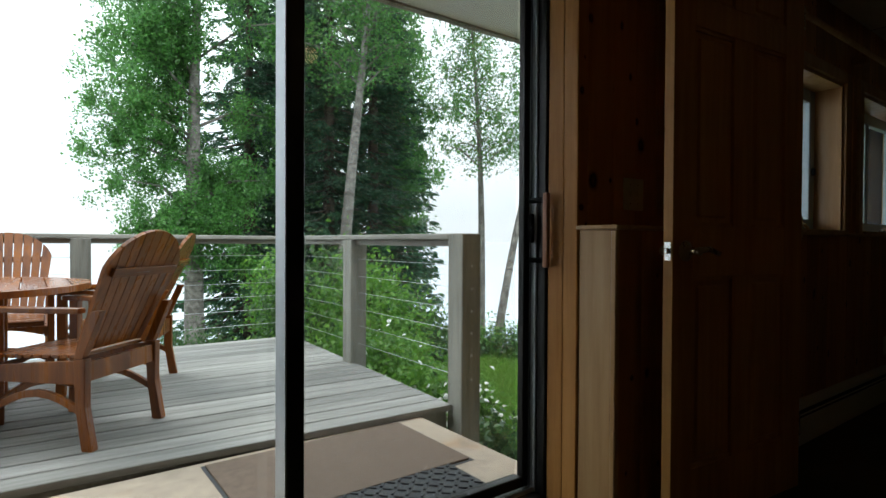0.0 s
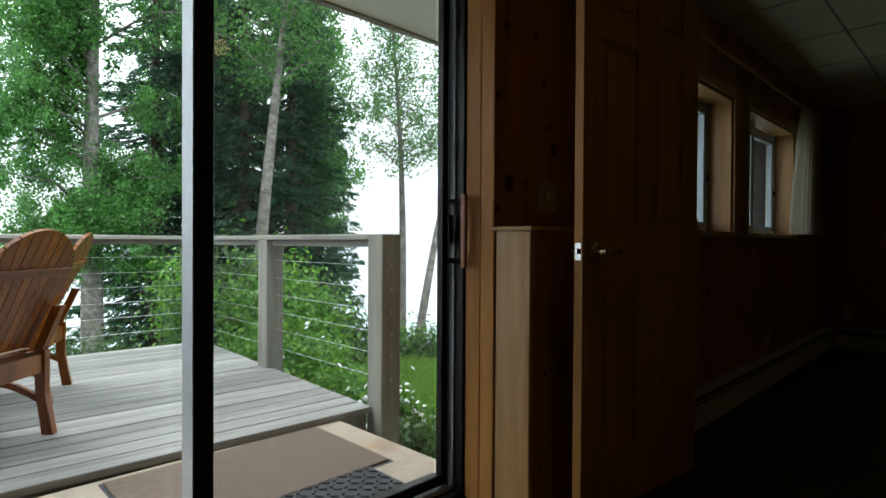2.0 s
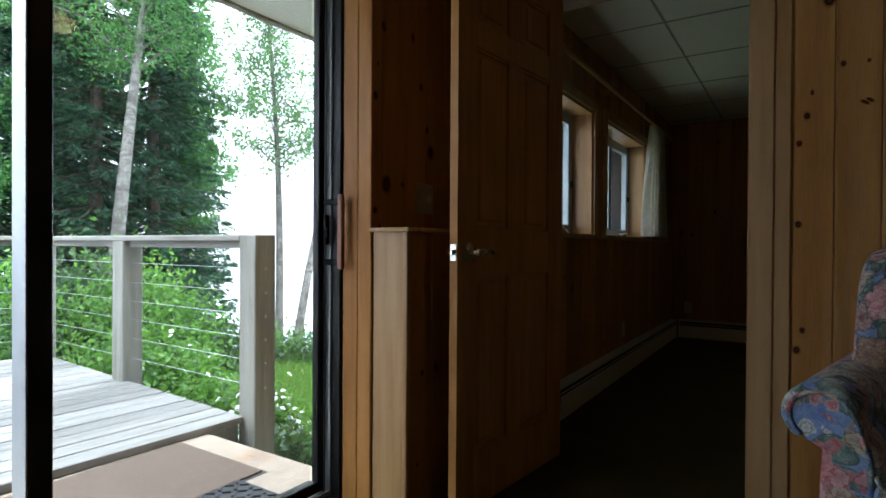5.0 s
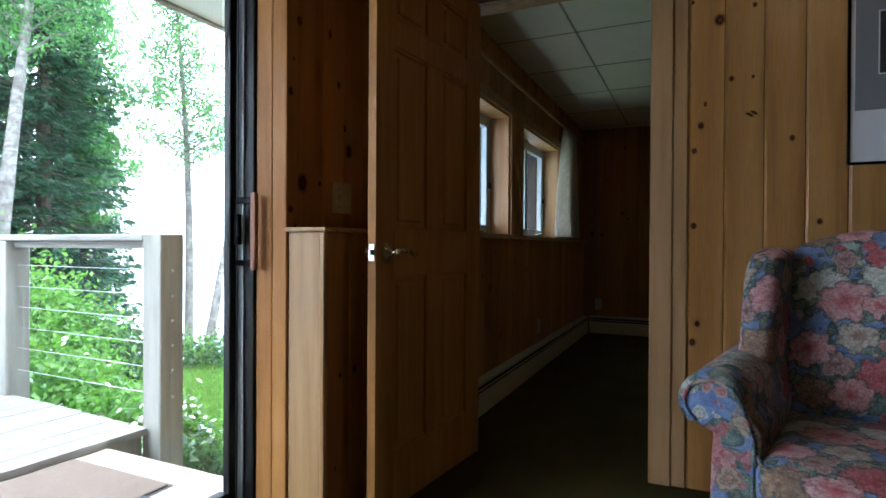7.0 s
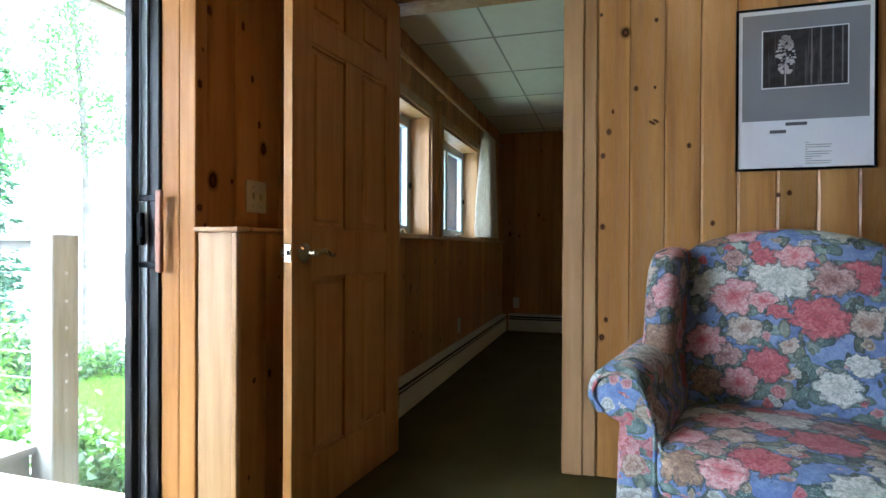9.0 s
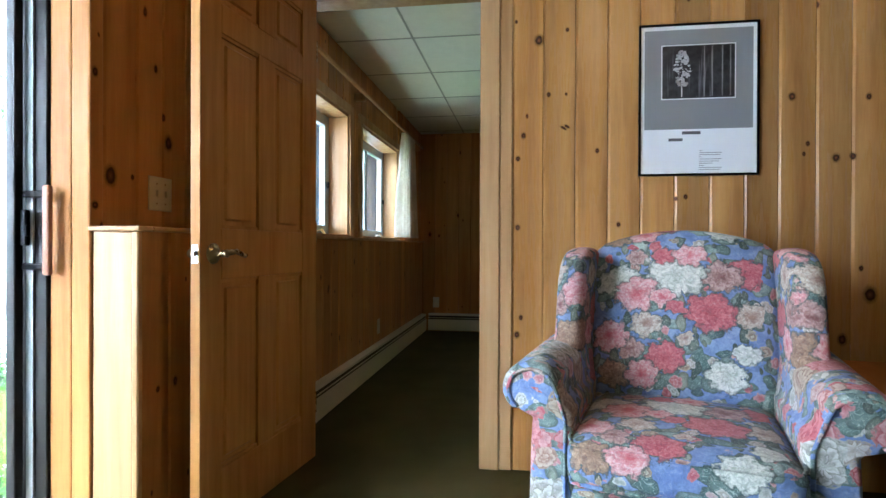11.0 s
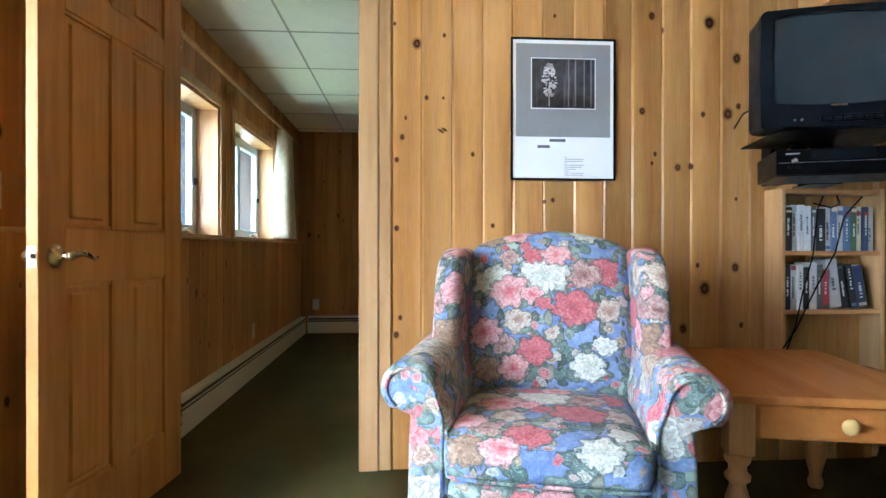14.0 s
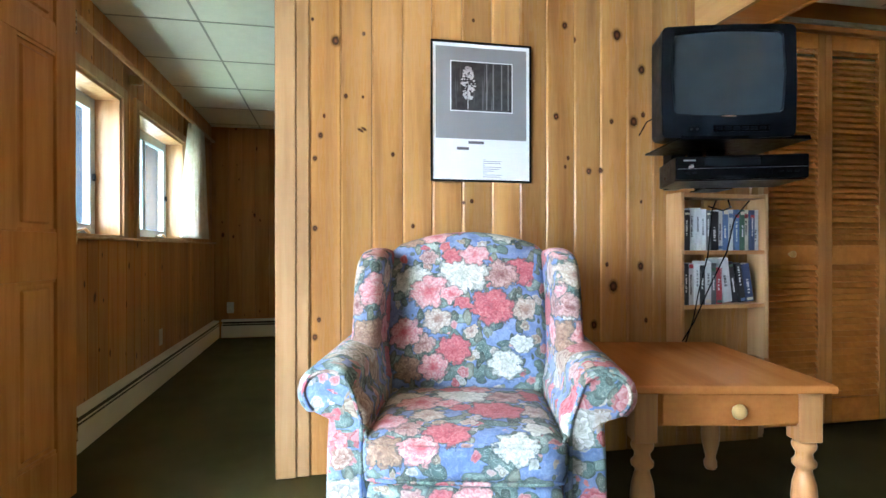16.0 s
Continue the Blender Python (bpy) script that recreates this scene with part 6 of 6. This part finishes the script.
birch(21.0, 15.0, 0.12, 9.5, (0.3, 0.2), 0.30, 1.7, 26000, 17, 0.09)
birch(31.0, 13.5, 0.10, 9.5, (0.2, 0.2), 0.35, 1.4, 26000, 19, 0.09)
spruce(17.6, 12.6, 11.0, 1.9, 23)
spruce(21.4, 14.0, 12.0, 2.0, 29)
spruce(25.2, 12.0, 11.0, 1.7, 31)
spruce(29.6, 12.6, 11.5, 1.7, 37)
spruce(32.2, 14.5, 8.0, 1.5, 43)
spruce(23.2, 16.5, 12.5, 2.2, 41)

YB_ = "leafy green shrub growing beyond the deck railing"
shrub("shrub", 20.2, 7.6, 0.45, 0.70, 3600, BUSH_LEAF, 51, "bright yellow-green shrub beyond the deck railing")
shrub("shrub", 25.0, 7.0, 0.75, 0.95, 5500, BUSH_DARK, 52, YB_)
shrub("shrub", 28.4, 6.4, 0.64, 0.82, 4600, BUSH_LEAF, 53, YB_)
shrub("shrub", 31.2, 6.6, 0.52, 0.52, 3600, BUSH_LEAF, 54, YB_)
shrub("shrub", 33.8, 6.9, 0.42, 0.22, 3500, BUSH_DARK, 55, YB_)
shrub("shrub", 32.4, 5.5, 0.50, -0.05, 3500, BUSH_LEAF, 56, "low green shrub with white blossoms beside the deck", flowers=26)
shrub("shrub", 34.8, 4.7, 0.24, -0.22, 2200, BUSH_LEAF, 57, "low green shrub with white blossoms beside the deck", flowers=40)
shrub("shrub", 28.0, 5.6, 0.45, 0.15, 2600, BUSH_LEAF, 60, "low green shrub beside the deck", flowers=20)
shrub("shrub", 40.1, 4.35, 0.12, -0.30, 2000, BUSH_LEAF, 58, "white-flowering shrub at the corner of the deck", flowers=190)
shrub("shrub", 41.2, 3.75, 0.17, -0.50, 2600, BUSH_DARK, 59, "low dark green shrub at the edge of the slab")
shrub("shrub", 35.6, 7.4, 0.34, -0.42, 2200, BUSH_LEAF, 61, "low green shrub at the edge of the lawn", flowers=15)
for k, az in enumerate((39.5, 42.0, 44.5, 47.0)):
    shrub("shrub", az, 8.4 + 0.2 * (k % 2), 0.55, -0.55 + 0.06 * (k % 2), 1800, BUSH_LEAF if k % 2 else BUSH_DARK, 70 + k, "low plants along the far edge of the lawn", leaf=0.06)
for k, (az, d) in enumerate(((14.5, 8.6), (10.0, 9.0), (5.0, 8.8))):
    shrub("shrub", az, d, 0.6, -0.35, 1500, BUSH_DARK, 90 + k, "low dark undergrowth beneath the birch", leaf=0.06)

rs = np.random.RandomState(5)
n = 26000
az, dd = np.radians(rs.uniform(37.5, 48.5, n)), 3.9 + 4.6 * rs.uniform(size=n) ** 1.2
gx, gy = np.sin(az) * dd, np.cos(az) * dd
gz = np.array([height(a, b) for a, b in zip(gx, gy)])
blades = leaves_mesh("grass_blades", np.stack([gx, gy, gz + 0.035], 1), 0.085, leaf_material("grass_blade", (0.075, 0.17, 0.020), (0.21, 0.37, 0.055)), None, rs, aspect=0.10, along=np.tile(np.array((0.0, 0.0, 1.0)), (n, 1)))
tagged(blades, "short green lawn grass", "grass", kind="stuff")

# ---------------------------------------------------------------- wall boards, each a piece of its wall
PITCH = 0.1338
GROOVES = (0.0635, -0.064, -0.195, -0.325, -0.453, -0.586, -0.720, -0.850, -0.975, -1.111, -1.239, -1.374, -1.505)
widths = [a - b for a, b in zip(GROOVES, GROOVES[1:])]
boarding(wall_east, (2.41, GROOVES[0]), -90, widths + [0.132] * 4 + [0.052], 0.0, CEILING + 0.005, PINE_CLEAR)
boarding(wall_north, (1.551, 1.2965), -90, [0.137], 0.0, 0.982, PINE_PALE)
boarding(wall_north, (1.6005, 1.297), 0, [0.147] + [PITCH] * 5, 0.999, CEILING + 0.005)
boarding(wall_north, (1.5655, 1.145), 0, [PITCH] * 6, 0.0, 0.982)
boarding(wall_north, (2.535, 1.145), 0, [PITCH] * 27, 0.0, 0.982)
boarding(wall_north, (5.062, 1.165), 0, [PITCH] * 8, 0.999, CEILING + 0.005)
boarding(wall_north, (3.652, 1.165), 0, [0.076, 0.076], 0.999, CEILING + 0.005)
boarding(wall_north, (2.535, 1.165), 0, [PITCH] * 18, 1.872, CEILING + 0.005)
boarding(bpy.data.objects["wall_far"], (6.16, 1.14), -90, [PITCH] * 18, 0.0, CEILING + 0.005)


# ---------------------------------------------------------------- the large knots that show, each let into its board
def make_knot(name, deep):
    """A knot seen end on: dark heart, paler rings, a stained rim that fades into the board."""
    m = Mat(name, 0.5)
    m.b.inputs["Specular IOR Level"].default_value = 0.12
    v = m.coords()
    ln = m.t.nodes.new("ShaderNodeVectorMath")
    ln.operation = "LENGTH"
    m.put(ln.inputs[0], v)
    wob = m.noise(m.coords(random_shift=9.0), 2.2, 3)
    r = m.math("ADD", ln.outputs["Value"], m.math("MULTIPLY", m.math("SUBTRACT", wob, 0.5), 0.34))
    ring = m.noise(v, 7.0, 2)
    core = m.ramp(r, (0.0, (0.16 * deep, 0.060 * deep, 0.022 * deep)), (0.26, (0.075, 0.024, 0.009)), (0.44, (0.020, 0.008, 0.005)), (0.52, (0.10, 0.033, 0.010)), (0.80, (0.26, 0.105, 0.028)))
    m.color(m.mix(m.math("MULTIPLY", ring, 0.25), core, (0.05, 0.016, 0.006)))
    tr = m.t.nodes.new("ShaderNodeBsdfTransparent")
    mx = m.t.nodes.new("ShaderNodeMixShader")
    m.put(mx.inputs[0], m.ramp(r, (0.46, 0.95), (0.60, 0.48), (0.95, 0.0)))
    m.t.links.new(tr.outputs[0], mx.inputs[1])
    m.t.links.new(m.b.outputs[0], mx.inputs[2])
    m.t.links.new(mx.outputs[0], m.t.nodes["Material Output"].inputs["Surface"])
    return m.m


KNOT = make_knot("knot_wood", 1.0)
KNOT_HALO = make_knot("knot_wood_pale", 1.6)


def knot_mesh(mat):
    b = bmesh.new()
    bmesh.ops.create_circle(b, cap_ends=True, segments=20, radius=1.0)
    b.transform(pose(0, 0, 0, 90))
    me = bpy.data.meshes.new("knot")
    b.to_mesh(me)
    b.free()
    me.materials.append(mat)
    return me


knot_shapes = (knot_mesh(KNOT), knot_mesh(KNOT_HALO))


def knot(parent, m, r, tall=1.25, pale=False):
    ob = new("knot", knot_shapes[1 if pale else 0])
    ob.parent = parent
    ob.matrix_world = m @ Matrix.Diagonal((r * 1.35, 1.0, r * 1.35 * tall, 1.0))
    ob.visible_shadow = False


# across the wall and up, in metres, and the radius in millimetres
for y, z, r in ((-0.044, 1.802, 19), (0.050, 1.884, 7), (0.018, 1.406, 11), (0.041, 1.310, 10), (-0.085, 1.574, 9), (-0.156, 1.574, 6),
                (-0.282, 1.337, 9), (-0.368, 1.033, 9), (0.041, 1.021, 11), (-0.160, 1.840, 8), (-0.591, 1.137, 8), (-0.628, 1.144, 9),
                (-0.636, 1.935, 7), (-1.323, 1.924, 24), (-1.448, 1.771, 20), (-1.408, 1.527, 22), (-1.456, 1.561, 12), (-1.295, 1.523, 11),
                (-1.022, 1.533, 14), (-1.181, 1.290, 14), (-1.241, 1.295, 13)):
    knot(wall_east, pose(2.4096, y, z, 0, 0, -90), r / 1000, 1.25, r in (14, 19))
for y, z, r in ((-1.064, 1.947, 14), (-1.080, 1.347, 8), (-1.066, 1.307, 7), (-1.304, 0.761, 24), (-1.443, 0.853, 17), (-1.272, 0.862, 9),
                (-1.207, 0.585, 17), (-1.471, 0.599, 10), (-1.446, 1.154, 7), (0.026, 0.642, 9), (0.042, 0.570, 12), (-0.106, 0.559, 7)):
    knot(wall_east, pose(2.4096, y, z, 0, 0, -90), r / 1000, 1.35)
knot(wall_east, pose(2.4096, -0.160, 1.440, 0, 32, -90), 0.014, 0.45)
knot(wall_east, pose(2.4096, -0.146, 1.434, 0, 32, -90), 0.016, 0.38)
knot(wall_north, pose(1.628, 1.2966, 1.158), 0.026, 1.3)
knot(wall_north, pose(1.726, 1.2966, 1.165), 0.008)
knot(wall_north, pose(1.912, 1.2966, 1.312), 0.022, 1.35)
knot(wall_north, pose(1.842, 1.2966, 1.560), 0.010, 1.6)
knot(wall_north, pose(1.644, 1.1446, 0.490), 0.010, 1.1)
knot(wall_north, pose(1.731, 1.1446, 0.495), 0.012, 1.5)
knot(trim2, pose(1.565, 1.2966, 1.465), 0.012, 1.3)
knot(trim2, pose(1.565, 1.2966, 1.062), 0.014, 0.9, True)
